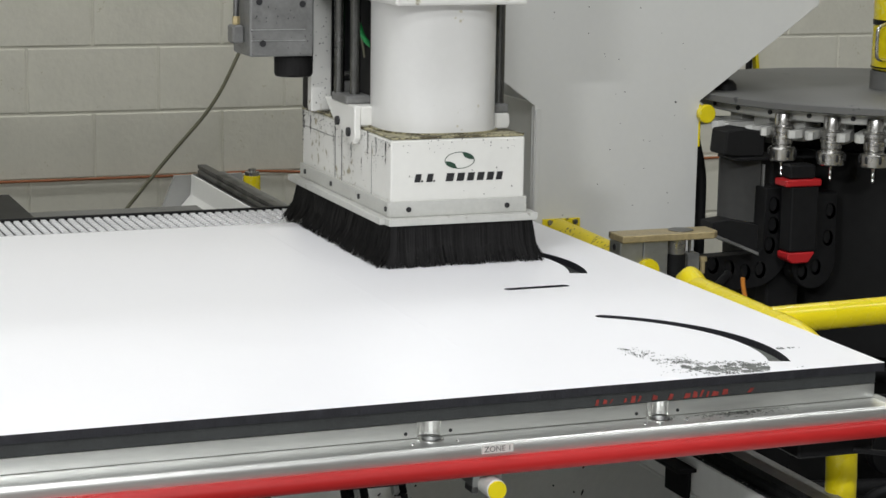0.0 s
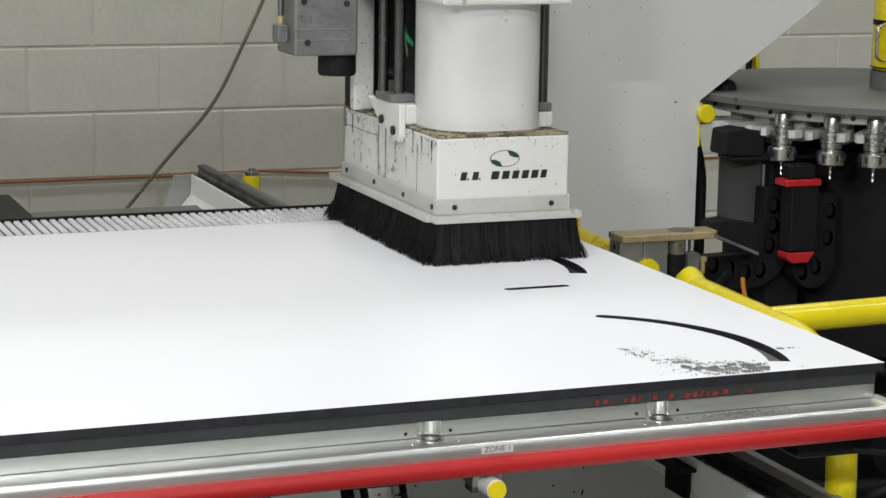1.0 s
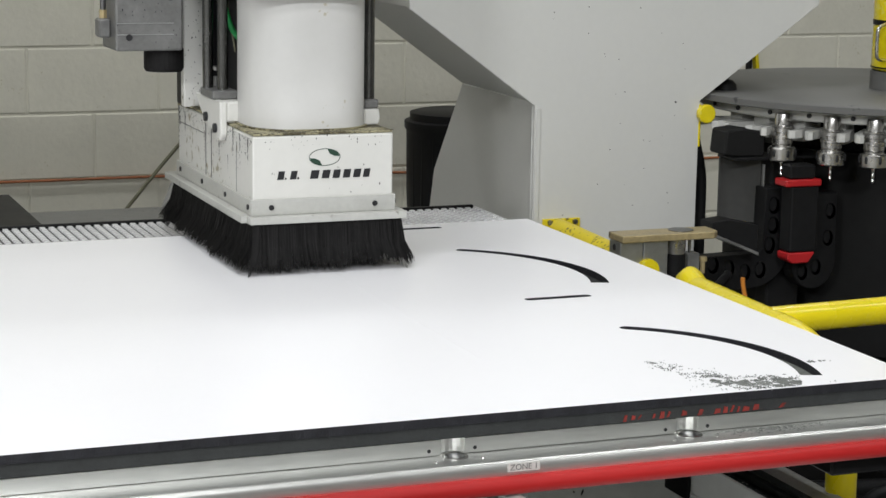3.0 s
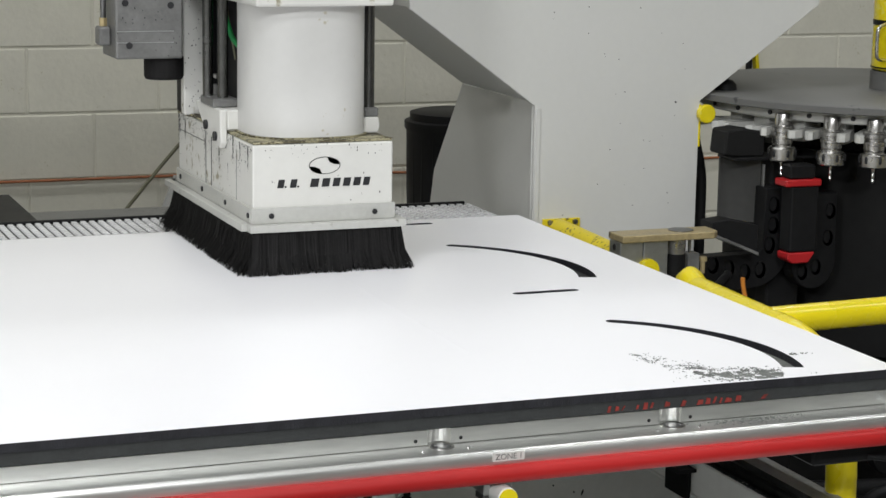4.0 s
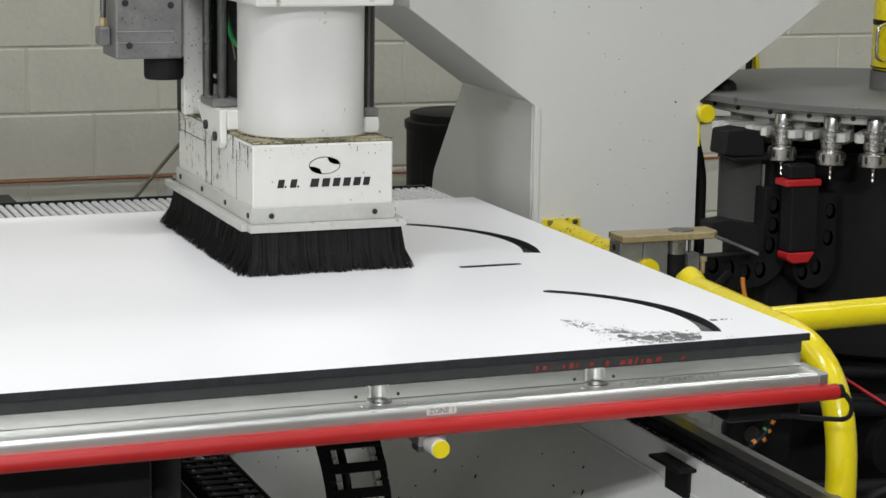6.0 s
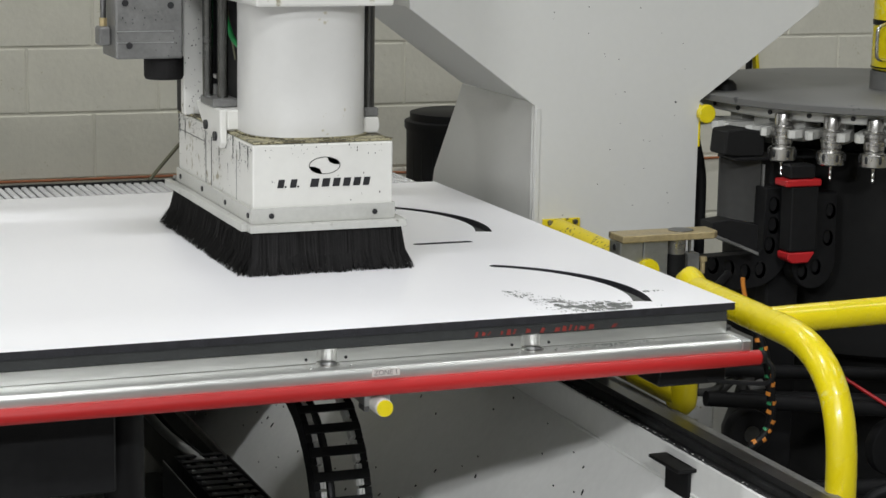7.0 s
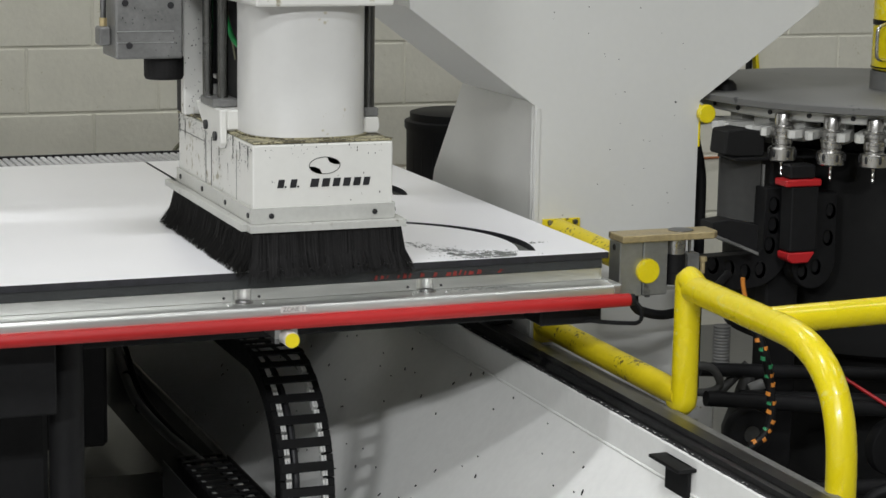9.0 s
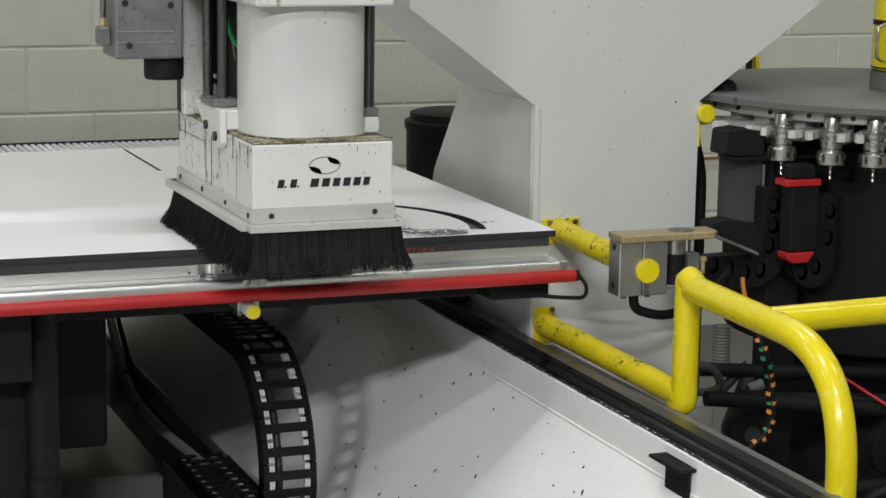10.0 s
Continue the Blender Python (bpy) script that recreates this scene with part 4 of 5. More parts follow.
def energy_chain():
    t = thing("cable_chain", (1.05, 3.7, 0.22), "black plastic cable chain bending under the table", "cable chain")
    x0, x1, yc, zc, R = 1.000, 1.100, 3.669, 0.455, 0.232
    pitch = 0.041
    low = 0.120          # the bend flattens towards the lower run
    path = []
    top = 16
    for k in range(top):
        path.append((Vector((0, yc + (top - k) * pitch, zc + R)), math.pi / 2))
    n = 17
    for k in range(n + 1):
        a = math.pi / 2 + math.pi * k / n
        rz = R if a < math.pi else low
        path.append((Vector((0, yc + R * math.cos(a), zc + rz * math.sin(a))), math.atan2(math.sin(a) * R / rz, math.cos(a)) % (2 * math.pi)))
    links(t, path, x0, x1)
    for k, (x, r) in enumerate(((1.034, 0.007),)):
        pts = [Vector((x, yc + 0.7, zc + R - 0.018))]
        for j in range(17):
            a = math.pi / 2 + math.pi * j / 16
            pts.append(Vector((x, yc + (R - 0.018) * math.cos(a), zc + ((R if a < math.pi else low) - 0.018) * math.sin(a))))
        part("cable", tube(pts, r, 10), M_PRINT, t, smooth=True)
    return t
CHAIN = energy_chain()

def clutter_below():
    t = thing("chain_tray", (1.05, 3.6, 0.09), "dark steel chain tray on the base plate", "cable tray")
    part("tray", prism([(0.978, 0.0905), (1.122, 0.0905), (1.122, 0.318), (1.119, 0.318), (1.119, 0.291), (0.981, 0.291), (0.981, 0.318), (0.978, 0.318)], "y", 2.80, 4.13), M_DGREY, t)
    c = thing("chain_run", (1.05, 3.6, 0.292), "lower run of black cable chain lying in its tray", "cable chain")
    links(c, [(Vector((0, 2.83 + 0.041 * k, 0.3275)), math.pi / 2) for k in range(32)], 1.000, 1.100)
    h = thing("vacuum_hose", (1.05, 4.1, 0.32), "grey cable bundle drooping from the table into the chain", "hose")
    part("hose", tube(rounded([(0.997, 4.78, 0.622), (1.000, 4.75, 0.501), (1.004, 4.70, 0.440), (1.003, 4.62, 0.395), (1.003, 4.50, 0.354), (1.020, 4.28, 0.335), (1.053, 4.06, 0.320)], 0.06), 0.0105, 12), M_ENDPLATE, h, smooth=True)
    part("second_cable", tube(rounded([(1.015, 4.79, 0.622), (1.018, 4.76, 0.505), (1.022, 4.70, 0.452), (1.021, 4.62, 0.405), (1.022, 4.50, 0.36), (1.040, 4.28, 0.333), (1.068, 4.06, 0.318)], 0.06), 0.006, 10), M_BLACK, h, smooth=True)
    for y, z in ((4.60, 0.392), (4.46, 0.350)):
        part("cable_tie", cyl((1.006, y + 0.003, z - 0.001), (1.006, y - 0.003, z - 0.003), 0.0118, seg=14), M_BLACK, h, "black cable tie")
    m = thing("pump_box", (0.1, 3.6, 0.09), "black vacuum pump housing under the table", "pump")
    # housing enlarged beyond its seen part, to block light on the slope
    part("housing", box(-0.55, 0.60, 3.36, 4.9, 0.0905, 0.79, 0.01), M_BLACK, m)
    part("motor_case", box(0.661, 0.79, 3.78, 4.85, 0.46, 0.79, 0.008), M_BLACK, m, "black motor case")
clutter_below()

# ---- tool setter ----
def tool_setter():
    t = thing("tool_setter", (1.567, 3.10, 0.848), "aluminium tool length sensor clamped on a yellow tube", "tool sensor")
    yf = 3.065
    part("support_tube", tube([(1.548, COL_Y - 0.007, 0.911), (1.5675, yf - 0.005, 0.894)], PIPE, 20), M_YELDIRTY, t, "dusty yellow support tube", smooth=True)
    fl = part("flange", box(1.517, 1.592, COL_Y - 0.0068, COL_Y - 0.0005, 0.885, 0.932, 0.001), M_YELDIRTY, t, "yellow mounting flange")
    for x in (1.53, 1.58):
        part("bolt", cyl((x, COL_Y - 0.013, 0.926), (x, COL_Y - 0.007, 0.926), 0.005, seg=6), M_DSTEEL, fl)
    part("clamp_half", box(1.5155, 1.5585, yf, yf + 0.043, 0.851, 0.945, 0.0015), M_ALUD, t, "aluminium clamp half")
    part("clamp_half", box(1.5600, 1.606, yf, yf + 0.043, 0.851, 0.945, 0.0015), M_ALUD, t, "aluminium clamp half")
    for z in (0.868, 0.934):
        part("screw_hole", cyl((1.5143, yf + 0.022, z), (1.5165, yf + 0.022, z), 0.0055, seg=14), M_PRINT, t)
    part("yellow_cap", cyl((1.5675, yf - 0.007, 0.894), (1.5675, yf - 0.0005, 0.894), 0.0205, seg=36, bevel=0.001), M_YEL, t, "round yellow tube cap")
    plate = [(1.514, yf - 0.012), (1.688, yf - 0.012), (1.700, yf), (1.700, yf + 0.045), (1.514, yf + 0.045)]
    part("top_plate", prism(plate, "z", 0.9455, 0.9575, 0.0015), M_BRASS, t, "worn amber top plate")
    part("contact_pad", lathe((1.640, yf + 0.0215, 0.9577), [(0.022, 0), (0.022, 0.0008), (0.0205, 0.0012)], 28), M_DSTEEL, t, "dark round contact pad")
    part("plunger", lathe((1.630, yf + 0.02, 0.866), [(0.0195, 0), (0.0195, 0.018), (0.018, 0.019), (0.018, 0.052)], 28), M_BLACK, t, "black plunger body", smooth=True)
    part("plunger_collar", lathe((1.630, yf + 0.02, 0.9185), [(0.0178, 0), (0.0178, 0.0268)], 28), M_STEEL, t, "steel collar", smooth=True)
    part("valve", box(1.652, 1.674, yf + 0.012, yf + 0.038, 0.880, 0.917, 0.0015), M_GREYCAST, t)
    part("valve_rod", cyl((1.660, yf + 0.025, 0.9175), (1.660, yf + 0.025, 0.945), 0.003, seg=10), M_DSTEEL, t)
    part("brass_fitting", lathe((1.684, yf + 0.02, 0.880), [(0.0045, 0), (0.0045, 0.020), (0.0075, 0.021), (0.0075, 0.029)], 8), M_BRASS, t, "brass air fitting")
    part("base_plate", box(1.600, 1.690, yf + 0.002, yf + 0.043, 0.8585, 0.8655, 0.001), M_ALUD, t)
    for x in (1.53, 1.575):
        part("foot_screw", cyl((x, yf + 0.012, 0.846), (x, yf + 0.012, 0.8515), 0.005, seg=8), M_DSTEEL, t)
    part("cable", tube(rounded([(1.555, yf + 0.025, 0.852), (1.560, yf + 0.03, 0.822), (1.61, yf + 0.03, 0.806), (1.70, yf + 0.06, 0.81), (1.80, 3.2, 0.85)], 0.04), 0.0085, 12), M_BLACK, t, smooth=True)
tool_setter()

# ---- tool carousel ----
CC = Vector((2.255, 3.43))
def tool_carousel():
    t = thing("tool_carousel", (CC.x, CC.y, 0), "round tool changer with grey cover, white grippers and black drum", "tool changer")
    R = 0.40
    part("cover", lathe((CC.x, CC.y, 1.140), [(R - 0.006, 0), (R, 0.002), (R, 0.013), (R - 0.003, 0.015)], 96), M_GREYDISC, t, "grey round cover plate", smooth=True)
    part("drum", lathe((CC.x + 0.07, CC.y + 0.07, 0.001), [(0.26, 0), (0.26, 0.02), (0.23, 0.022), (0.23, 0.648), (0.29, 0.650), (0.318, 0.662), (0.325, 0.69), (0.325, 1.05)], 64), M_DRUM, t, "matt black drum", smooth=True)
    part("ring", lathe((CC.x, CC.y, 1.119), [(0.355, 0), (0.358, 0.003), (0.358, 0.0205)], 72), M_GRIP, t, "white ring under the cover", smooth=True)
    part("hub", lathe((CC.x, CC.y, 1.0515), [(0.20, 0), (0.20, 0.067)], 40), M_DRUM, t)
    for k in range(26):
        a = radians(60 + k * 13.0)
        d = Vector((math.cos(a), math.sin(a)))
        q = CC + d * 0.3585
        part("ring_screw", cyl((q.x, q.y, 1.130), (q.x + d.x * 0.003, q.y + d.y * 0.003, 1.130), 0.0045, seg=8), M_PRINT, t)
    for deg in (-178, -164.5, -151, -137.5, -124, -110.5, -97):
        a = radians(deg)
        d = Vector((math.cos(a), math.sin(a)))
        s = Vector((-d.y, d.x))
        def pt(r, w, z):
            q = CC + d * r + s * w
            return (q.x, q.y, z)
        grip = bmesh.new()
        for sg in (-1, 1):
            ring = [(0.29, 0.010), (0.345, 0.021), (0.372, 0.0255), (0.394, 0.022), (0.400, 0.029), (0.392, 0.037), (0.372, 0.040), (0.34, 0.034), (0.29, 0.026)]
            lo = [grip.verts.new(pt(r, sg * w, 1.091)) for r, w in ring]
            hi = [grip.verts.new(pt(r, sg * w, 1.105)) for r, w in ring]
            grip.faces.new(lo)
            grip.faces.new(hi[::-1])
            for i in range(len(ring)):
                j = (i + 1) % len(ring)
                grip.faces.new((lo[i], lo[j], hi[j], hi[i]))
        part("gripper", grip, M_GRIP, t, "white plastic gripper fork")
        mount = prism([tuple((CC + d * r + s * w)) for r, w in ((0.27, -0.02), (0.33, -0.02), (0.33, 0.02), (0.27, 0.02))], "z", 1.078, 1.1185, 0.001)
        part("gripper_mount", mount, M_GRIP, t)
    part("knob", lathe((1.918, 3.451, 1.1553), [(0.022, 0), (0.021, 0.010), (0.014, 0.018), (0.004, 0.021)], 24), M_BLACK, t, "black domed knob", smooth=True)
    return t
tool_carousel()

def tool_holder(x, y):
    t = thing("tool_holder", (x, y, 1.038), "steel collet tool holder with a cutting bit held in a gripper", "tool holder", "tool holders in the changer")
    part("taper", lathe((x, y, 1.108), [(0.0195, 0), (0.0195, 0.002), (0.0155, 0.003), (0.0155, 0.022), (0.0140, 0.025)], 32), M_STEEL, t, smooth=True)
    part("flange", lathe((x, y, 1.075), [(0.0165, 0), (0.0190, 0.003), (0.0190, 0.011), (0.0205, 0.0125), (0.0205, 0.017), (0.0170, 0.018), (0.0170, 0.023), (0.0205, 0.0245), (0.0205, 0.0315), (0.019, 0.0328)], 32), M_STEEL, t, smooth=True)
    nut = part("collet_nut", lathe((x, y, 1.046), [(0.0225, 0), (0.0248, 0.002), (0.0248, 0.0225), (0.0230, 0.0245), (0.0185, 0.025), (0.0185, 0.0288)], 32), M_STEEL, t, smooth=True)
    for k in range(6):
        a = radians(25 + k * 60)
        cx, cy = x + 0.0240 * math.cos(a), y + 0.0240 * math.sin(a)
        part("slot", lathe((cx, cy, 1.054), [(0.0022, 0), (0.0030, 0.003), (0.0030, 0.010), (0.0022, 0.013)], 10), M_PRINT, nut)
    part("bit", lathe((x, y, 1.017), [(0.0015, 0), (0.0030, 0.003), (0.0020, 0.008), (0.0031, 0.013), (0.0022, 0.018), (0.0034, 0.023), (0.0034, 0.0289)], 10), M_STEEL, t, "slim steel cutter")
for hx, hy in ((1.9294, 3.2500), (1.9856, 3.1734), (2.0437, 3.1239)):
    tool_holder(hx, hy)

def changer_gear():
    t = thing("changer_drive", (1.97, 3.28, 0.0), "black drive motor and cable chains of the tool changer", "drive motor")
    part("stand", box(1.93, 2.00, 3.285, 3.33, 0.001, 1.045, 0.004), M_BLACK, t, "black stand")
    part("shelf", box(1.84, 2.04, 3.26, 3.33, 1.0455, 1.0508, 0.001), M_BLACK, t)
    part("head_box", prism([(1.822, 1.056), (1.826, 1.100), (1.860, 1.104), (1.905, 1.096), (1.905, 1.0515), (1.85, 1.0512)], "y", 3.27, 3.33, 0.003), M_DRUM, t, "black angled box")
    # curved side cover
    arcs = [(1.842 + 0.064 * k / 8, 3.322 - 0.040 * (k / 8) ** 2) for k in range(9)]
    cover = prism(arcs + [(x, y + 0.005) for x, y in arcs[::-1]], "z", 0.925, 1.049, 0.0)
    part("side_cover", cover, M_DGREY, t, "dark grey curved cover", smooth=True)
    part("cover_edge", box(1.9065, 1.9105, 3.274, 3.281, 0.936, 1.035, 0.001), M_GREYCAST, t)
    # two cable chains, flat bands with round holes
    def band(outline, y0, holes, r):
        ch = part("chain_band", prism(outline, "y", y0, y0 + 0.04, 0.002), M_BLACK, t, "black cable chain")
        for hx, hz in holes:
            part("hole_ring", lathe_y(hx, y0, hz, r), M_GREYCAST, ch, "round hole in the chain")
    def lathe_y(hx, y0, hz, r):
        bm = bmesh.new()
        n = 20
        outer = [bm.verts.new((hx + r * 0.72 * math.cos(6.2832 * k / n), y0 - 0.0012, hz + r * math.sin(6.2832 * k / n))) for k in range(n)]
        inner = [bm.verts.new((hx - 0.003 + r * 0.52 * math.cos(6.2832 * k / n), y0 - 0.0012, hz + 0.003 + r * 0.82 * math.sin(6.2832 * k / n))) for k in range(n)]
        for k in range(n):
            j = (k + 1) % n
            bm.faces.new((outer[k], outer[j], inner[j], inner[k]))
        bmesh.ops.solidify(bm, geom=bm.faces[:], thickness=0.0015)
        return bm
    corner = [(1.955 - 0.075 * (1 - math.cos(a)), 0.885 - 0.075 * math.sin(a)) for a in [math.pi / 2 * k / 8 for k in range(9)]]
    band([(1.745, 0.81)] + [(1.745, 0.872)] + [(1.890, 0.872), (1.900, 0.880)] + [(1.900, 0.995), (1.955, 0.995)] + corner, 3.25,
         [(1.796, 0.857), (1.829, 0.848), (1.8625, 0.840), (1.8945, 0.843), (1.912, 0.888), (1.918, 0.925), (1.918, 0.962), (1.766, 0.850)], 0.0155)
    u = [(1.995 + 0.045 * math.cos(a), 0.855 + 0.050 * math.sin(a)) for a in [math.pi + math.pi * k / 12 for k in range(13)]]
    band([(1.950, 0.985), *u, (2.040, 0.985)], 3.23, [(1.972, 0.838), (2.000, 0.846), (2.023, 0.90), (2.026, 0.95)], 0.0145)
    part("motor_body", box(1.918, 1.976, 3.19, 3.2285, 0.884, 1.005, 0.004, seg=2), M_BLACK, t, "black servo motor")
    part("motor_top", box(1.915, 1.968, 3.192, 3.225, 1.0185, 1.0445, 0.003), M_BLACK, t)
    part("motor_band", box(1.904, 1.978, 3.186, 3.2285, 1.0055, 1.018, 0.002), M_REDPLASTIC, t, "red motor band")
    part("motor_foot", prism([(1.914, 0.8835), (1.914, 0.872), (1.924, 0.864), (1.958, 0.864), (1.972, 0.8835)], "y", 3.188, 3.226, 0.002), M_REDPLASTIC, t, "red end cap")
    part("tray", prism([(1.765, 0.945), (1.80, 0.949), (1.858, 0.936), (1.858, 0.885), (1.765, 0.928)], "y", 3.20, 3.248, 0.001), M_BLACK, t, "black folded tray")
    part("tray_rim", prism([(1.765, 0.921), (1.858, 0.882), (1.858, 0.8875), (1.765, 0.9265)], "y", 3.195, 3.248, 0.0), M_GREYCAST, t, "grey tray rim")
    part("back_hose", tube(rounded([(1.845, 3.44, 1.12), (1.848, 3.44, 1.07), (1.868, 3.44, 1.00), (1.868, 3.44, 0.60), (1.868, 3.44, 0.005)], 0.05), 0.0105, 10), M_BLACK, t, smooth=True)
changer_gear()

def band_cable():
    t = thing("banded_cable", (1.76, 2.99, 0.001), "black cable wrapped with orange and green bands", "cable")
    pts = rounded([(1.735, 3.05, 0.84), (1.758, 3.0, 0.775), (1.778, 3.0, 0.706), (1.785, 3.0, 0.636), (1.773, 3.0, 0.604), (1.736, 3.0, 0.578), (1.70, 3.0, 0.30), (1.72, 3.0, 0.001)], 0.05, 6)
    part("cable", tube(pts, 0.0078, 12), M_BLACK, t, smooth=True)
    # spiral flecks of tape, partly round the cable
    run, k, toward = 0.0, 0, Vector((-0.45, -0.88, 0.1))
    for a, b in zip(pts, pts[1:]):
        L = (b - a).length
        d = (b - a).normalized()
        side = d.cross(toward).normalized()
        s0 = 0.0
        while run + (L - s0) > 0.0165 and b.z > 0.5:
            s0 += 0.0165 - run
            run = 0.0
            k += 1
            c = a + d * s0 + toward * 0.0012
            green = 5 < k < 10
            for sgn, m in ((1 if k % 2 else -1, M_GREENBAND if green else M_ORANGEBAND),) if k % 3 else ((0.6, M_GREENBAND), (-0.7, M_ORANGEBAND)):
                u = c + side * 0.0024 * sgn
                part("band", cyl(u - d * 0.0034 - side * 0.001, u + d * 0.0034 + side * 0.001, 0.0067 if abs(sgn) == 1 else 0.0065, seg=10), m, t, "coloured cable band")
        run += L - s0
band_cable()

def hose(name, pts, r, m, label, bend=0.08):
    t = thing(name, pts[-1], label, "hose" if "hose" in name else "cable")
    part("run", tube(rounded(pts, bend, 6), r, 10), m, t, smooth=True)

hose("red_hose", [(1.97, 3.18, 0.688), (2.12, 3.0, 0.575), (2.4, 2.9, 0.39), (2.6, 2.9, 0.006)], 0.0034, M_REDPLASTIC, "thin red air hose running down to the floor")
hose("floor_hose", [(1.95, 3.1, 0.012), (1.93, 3.05, 0.35), (2.02, 3.0, 0.50), (2.12, 2.95, 0.45), (2.3, 2.9, 0.25), (2.5, 2.8, 0.012)], 0.012, M_BLACK, "black hose drooping beside the drum")
hose("pipe_run_hose", [(1.80, 3.15, 0.63), (2.2, 3.10, 0.60), (2.9, 3.0, 0.58), (3.1, 3.0, 0.02)], 0.017, M_BLACK, "thick black hose beside the drum")
hose("lower_hose", [(1.72, 3.2, 0.50), (1.85, 3.1, 0.47), (2.3, 3.0, 0.47), (2.9, 3.0, 0.40), (3.2, 3.0, 0.02)], 0.015, M_BLACK, "thick black hose beside the drum")

def changer_underside():
    """What stands and hangs between the column and the drum."""
    t = thing("wheeled_frame", (1.84, 3.2, 0.0), "black wheeled base frame with hoses below the tool changer", "base frame")
    part("upper_bar", tube([(1.76, 3.22, 0.672), (2.60, 3.16, 0.600)], 0.013, 12), M_BLACK, t, "black cross bar", smooth=True)
    part("lower_bar", tube([(1.72, 3.12, 0.645), (2.60, 3.04, 0.545)], 0.014, 12), M_BLACK, t, "black cross bar", smooth=True)
    part("leg", tube([(1.865, 3.22, 0.66), (1.825, 3.22, 0.56), (1.835, 3.22, 0.10), (1.835, 3.22, 0.002)], 0.014, 12), M_DGREY, t, smooth=True)
    part("strut", tube([(1.79, 3.24, 0.60), (1.86, 3.22, 0.675)], 0.009, 10), M_DGREY, t, smooth=True)
    for wx, wz, r in ((1.845, 0.555, 0.045), (2.16, 0.50, 0.055)):
        wheel = part("wheel", cyl((wx, 3.17, wz), (wx, 3.20, wz), r, seg=32, bevel=0.005), M_BLACK, t, "black rubber wheel", smooth=True)
        part("wheel_hub", cyl((wx, 3.166, wz), (wx, 3.1695, wz), r * 0.35, seg=20), M_DGREY, wheel)
    part("white_plug", cyl((1.853, 3.2, 0.632), (1.878, 3.19, 0.643), 0.0105, seg=20, bevel=0.002), M_GREYDISC, t, "white plug", smooth=True)
    sleeve = []
    for k in range(15):
        sleeve += [(0.0150, 0.006 * k), (0.0165, 0.006 * k + 0.002), (0.0165, 0.006 * k + 0.004)]
    part("corrugated_sleeve", lathe((1.820, 3.25, 0.655), sleeve, 20), M_GREYDISC, t, "grey corrugated sleeve", smooth=True)
    part("hose_loop", tube(rounded([(1.69, 3.16, 0.69), (1.722, 3.15, 0.700), (1.752, 3.15, 0.690), (1.770, 3.15, 0.655), (1.735, 3.15, 0.645), (1.69, 3.16, 0.655)], 0.02), 0.0075, 12), M_DGREY, t, "grey hose loop", smooth=True)
    part("orange_lead", tube(rounded([(1.813, 3.17, 0.848), (1.814, 3.17, 0.835), (1.822, 3.17, 0.80)], 0.01), 0.004, 8), M_ORANGEBAND, t, "orange lead", smooth=True)
changer_underside()

# ---- things before the back wall ----
def rubbish_bin():
    x, y = 2.297, 5.80
    t = thing("rubbish_bin", (x, y, 0), "black ribbed plastic bin standing by the wall", "bin")
    part("body", lathe((x, y, 0.001), [(0.125, 0), (0.150, 0.60), (0.152, 0.78), (0.158, 0.79), (0.158, 0.81), (0.150, 0.8135)], 40), M_BLACK, t, smooth=True)
    for k in range(12):
        a = radians(190 + k * 16)
        part("rib", box(x + 0.146 * math.cos(a) - 0.005, x + 0.146 * math.cos(a) + 0.005, y + 0.146 * math.sin(a) - 0.005, y + 0.146 * math.sin(a) + 0.005, 0.45, 0.77, 0.001), M_DRUM, t)
    part("lid", lathe((x, y, 0.8145), [(0.142, 0), (0.142, 0.022), (0.12, 0.028)], 40), M_BLACK, t, "black lid", smooth=True)
rubbish_bin()

def canister():
    x, y, z = 2.282, 3.38, 1.1555
    t = thing("motor_canister", (x, y, z), "yellow cylindrical motor with a steel handle on the changer cover", "motor")
    part("pedestal", lathe((x, y, z), [(0.075, 0), (0.075, 0.035)], 40), M_GREYDISC, t, "grey pedestal", smooth=True)
    part("body", lathe((x, y, z + 0.0355), [(0.068, 0), (0.074, 0.004), (0.074, 0.085), (0.072, 0.087), (0.072, 0.095), (0.074, 0.097), (0.074, 0.26)], 48), M_YEL, t, "yellow enamelled body", smooth=True)
    part("band", lathe((x, y, z + 0.124), [(0.0745, 0), (0.0745, 0.010)], 48), M_BLACK, t, "black band", smooth=True)
    part("band", lathe((x, y, z + 0.041), [(0.0748, 0), (0.0748, 0.003)], 48), M_BLACK, t, "black band", smooth=True)
    d = Vector((-0.86, -0.3, 0)).normalized()
    c = Vector((x, y, z))
    part("handle", tube(rounded([c + d * 0.070 + Vector((0, 0, 0.130)), c + d * 0.105 + Vector((0, 0, 0.122)), c + d * 0.105 + Vector((0, 0, 0.062)), c + d * 0.070 + Vector((0, 0, 0.058))], 0.012), 0.0035, 10), M_STEEL, t, "bent steel handle", smooth=True)
canister()

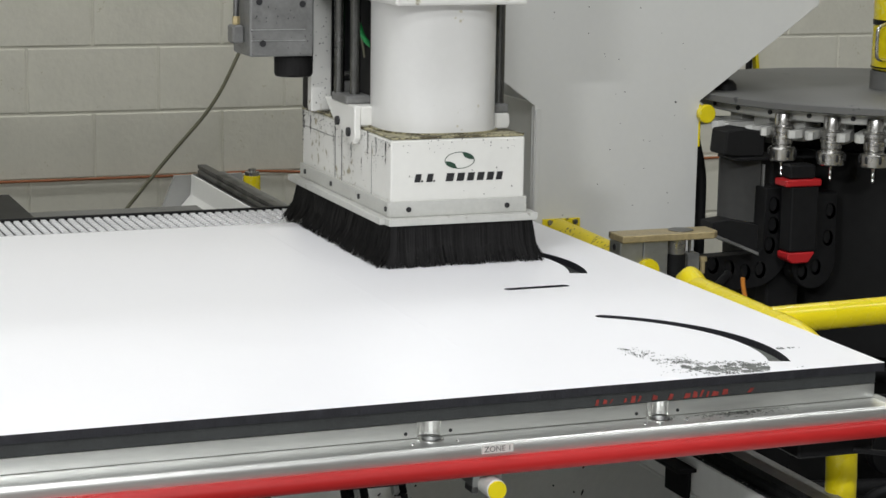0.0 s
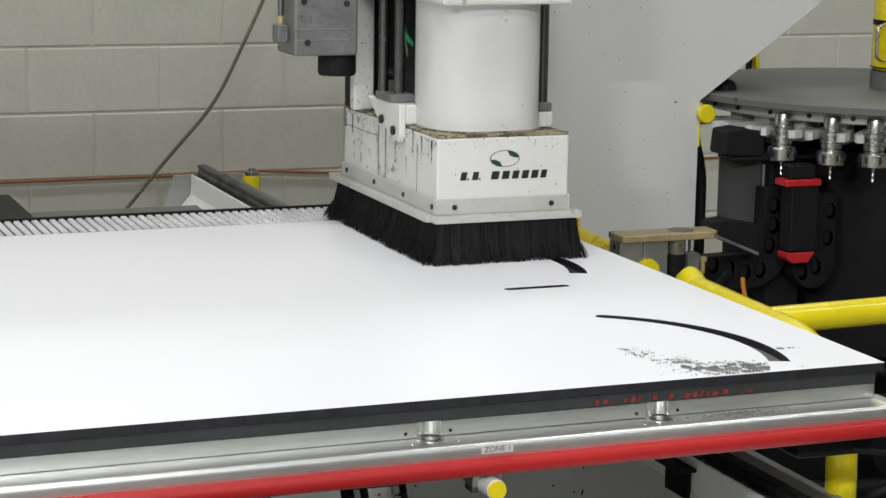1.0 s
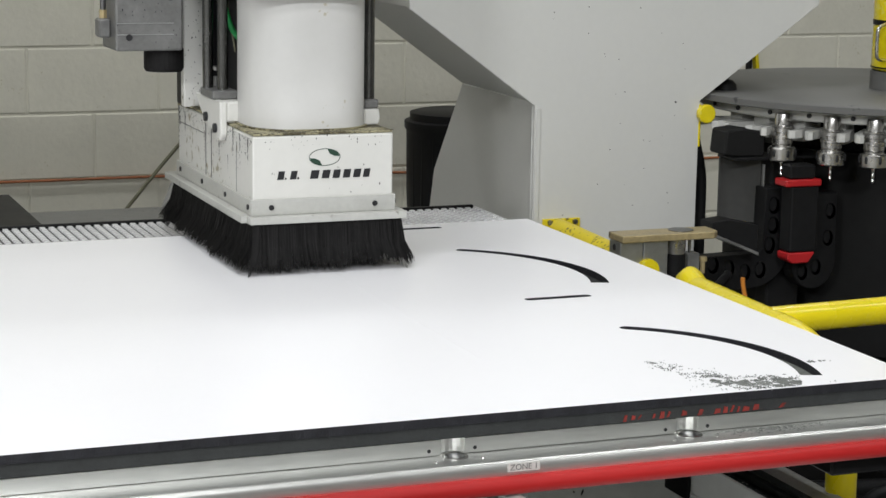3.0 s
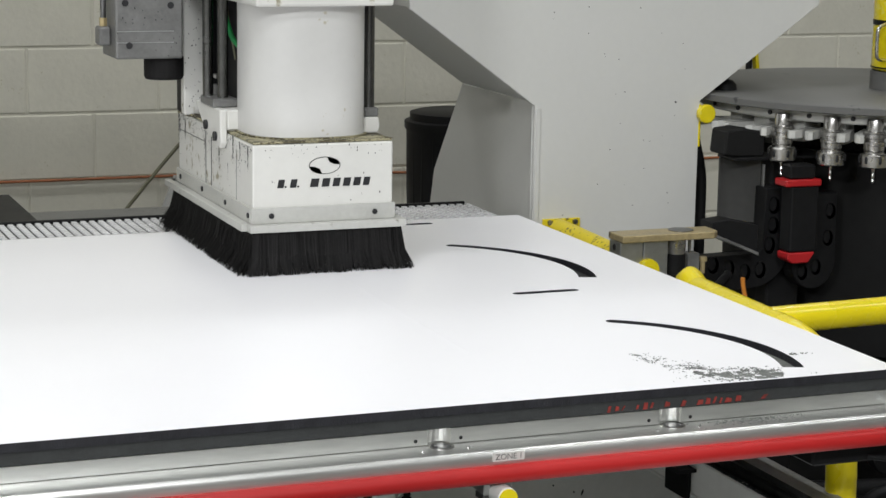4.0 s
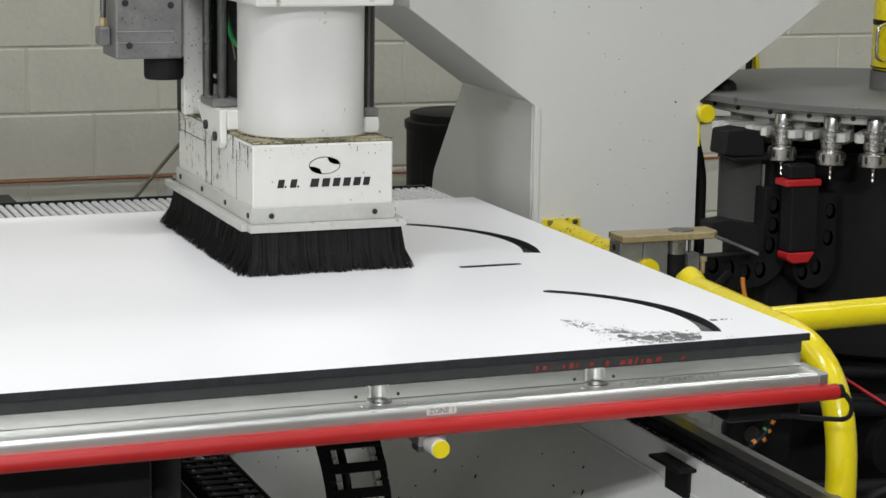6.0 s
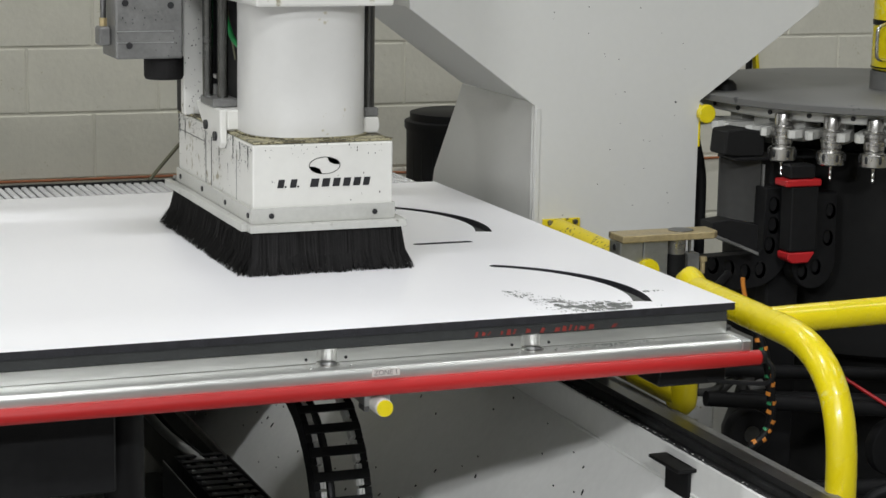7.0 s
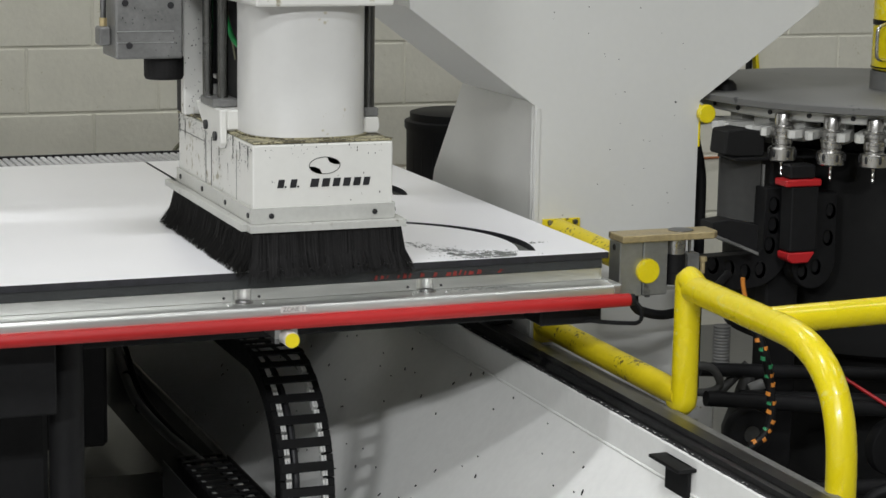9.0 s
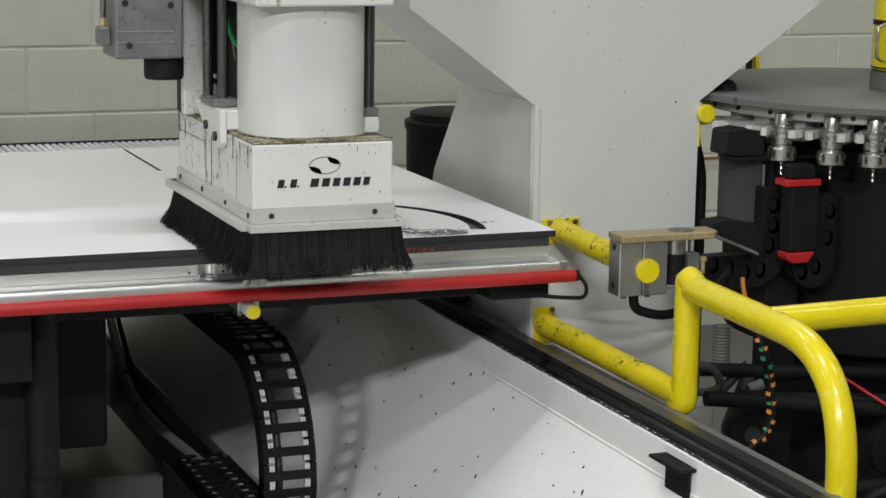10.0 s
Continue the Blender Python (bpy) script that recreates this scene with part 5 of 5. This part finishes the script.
def wall_cords():
    t = thing("orange_cord", (1.4, 6.235, 0.607), "thin orange cord strung along the block wall", "cord")
    y = WALL_Y - 0.012
    part("run", tube([(-1.5, y, 0.61), (0.4, y, 0.605), (0.98, y, 0.6075), (1.58, y, 0.607), (1.80, y, 0.612), (2.0, y, 0.600), (2.5, y, 0.58), (3.6, y, 0.60)], 0.0045, 8), M_ORANGE, t, smooth=True)
    t = thing("hanging_cable", (0.99, 6.05, 0.006), "grey-green cable hanging in front of the wall down to the floor", "cable")
    part("run", tube(rounded([(2.05, 6.235, 1.75), (1.80, 6.14, 1.19), (1.705, 6.12, 1.006), (1.6237, 6.12, 0.842), (1.480, 6.12, 0.689), (1.3415, 6.12, 0.5255), (1.05, 6.12, 0.18), (0.95, 6.10, 0.006)], 0.09, 6), 0.0058, 10), M_CORD, t, smooth=True)
wall_cords()

def stop_unit():
    x, y = 1.571, 5.52
    t = thing("end_stop", (x, y, 0), "yellow stop cylinder with a steel cap behind the bed", "end stop")
    part("post", lathe((x, y, 0.001), [(0.024, 0), (0.024, 0.705), (0.0235, 0.708)], 32), M_YEL, t, "yellow painted cylinder", smooth=True)
    part("cap", lathe((x, y, 0.7085), [(0.020, 0), (0.020, 0.011), (0.011, 0.012), (0.011, 0.020)], 24), M_STEEL, t, "steel cap", smooth=True)
stop_unit()

def wall_lever():
    t = thing("wall_lever", (3.580, WALL_Y - 0.02, 0.90), "small yellow lever on a black bar at the wall", "lever")
    x, z = 3.578, 0.897
    part("bar", box(x - 0.028, x - 0.018, WALL_Y - 0.03, WALL_Y - 0.002, z - 0.03, z + 0.10, 0.001), M_BLACK, t, "black bar")
    part("lever", prism([(x - 0.012, z + 0.10), (x, z + 0.10), (x + 0.014, z - 0.005), (x + 0.002, z - 0.005)], "y", WALL_Y - 0.03, WALL_Y - 0.002, 0.001), M_YEL, t, "yellow lever")
    part("pivot", cyl((x - 0.018, WALL_Y - 0.028, z - 0.012), (x + 0.006, WALL_Y - 0.028, z - 0.012), 0.008, seg=12), M_BLACK, t)
wall_lever()

# ---- wall blocks ----
def block_wall():
    W_, H_ = 0.4064, 0.2032
    j = 0.0035
    b = bmesh.new()
    bmesh.ops.create_cube(b, size=1, matrix=Matrix.LocRotScale((0, 0.004, 0), None, (W_ - 2 * j, 0.020, H_ - 2 * j)))
    bmesh.ops.bevel(b, geom=[e for e in b.edges if all(v.co.y < 0 for v in e.verts)], offset=0.0035, segments=2, affect="EDGES", profile=0.5)
    me = bpy.data.meshes.new("block")
    b.to_mesh(me)
    b.free()
    me.materials.append(M_BLOCK)
    rnd = random.Random(2)
    zj, xj = 1.0138, 1.0722
    for r in range(-4, 4):
        off = 0.0 if r % 2 else -W_ / 2
        for c in range(-2, 10):
            ob = new("block", me)
            ob.parent = wall
            ob.location = (xj + off + (c + 0.5) * W_ , WALL_Y + 0.0058 + rnd.uniform(-0.0006, 0.0006), zj + (r + 0.5) * H_)
block_wall()

# ---- motions ----
def along_y(ob, rows, gain=1.0):
    o = ORIGIN[ob.name]
    walk(ob, [(t, pose(o.x, o.y + d * gain, o.z)) for t, d in rows])

TRAVEL = [(0, 0.0098), (1.0, 0.0098), (1.25, 0.001), (1.7, 0.0), (1.8, -0.032), (1.9, -0.060), (2.0, -0.0704), (2.7, -0.0704), (3.8, -0.034), (4.5, 0.0), (5.0, 0.0205), (5.25, 0.046), (5.5, 0.0888), (7.0, 0.3972), (7.5, 0.5032), (8.0, 0.604), (8.5, 0.710), (9.0, 0.8168), (9.5, 0.9208), (10.0, 1.0288)]

def motions():
    along_y(TABLE, TRAVEL)
    along_y(SPOIL, TRAVEL)
    along_y(SHEET, TRAVEL)
    along_y(CHAIN, [(t, d - 1.0288) for t, d in TRAVEL], 0.5)
    head = [(0, 0.2217, 0), (0.5, 0.2595, 0), (1.0, 0.2984, 0), (1.08, 0.3015, 0.001), (1.4, 0.302, 0.0148), (1.6, 0.301, 0.0149), (1.7, 0.2841, 0.0149), (1.8, 0.2345, 0.0149), (1.9, 0.1379, 0.0155),
            (2.0, 0.0203, 0.0172), (2.1, 0.0, 0.0173), (2.7, 0.0, 0.0173), (3.6, 0.0, 0.0), (10.0, 0.0, 0.0)]
    o = ORIGIN[HEAD.name]
    walk(HEAD, [(t, pose(o.x + x, o.y, o.z + z)) for t, x, z in head])
    # the strip of sheet in the path of the cutter drops out piece by piece as the spindle passes
    o = ORIGIN[SHEET.name]
    for plug, y in PLUGS:
        when = next((t0 + (t1 - t0) * (3.10 - y - d0) / (d1 - d0) for (t0, d0), (t1, d1) in zip(TRAVEL[13:], TRAVEL[14:]) if d0 <= 3.10 - y < d1), 3.0 if y > 3.0 else 20.0)
        c = plug.location.copy()
        if when > 9.8:
            continue
        when = max(when, 3.0)
        walk(plug, [(0.0, pose(*c)), (when, pose(*c)), (when + 0.15, pose(c.x, c.y, c.z - 0.0115)), (10.0, pose(c.x, c.y, c.z - 0.0115))])

motions()
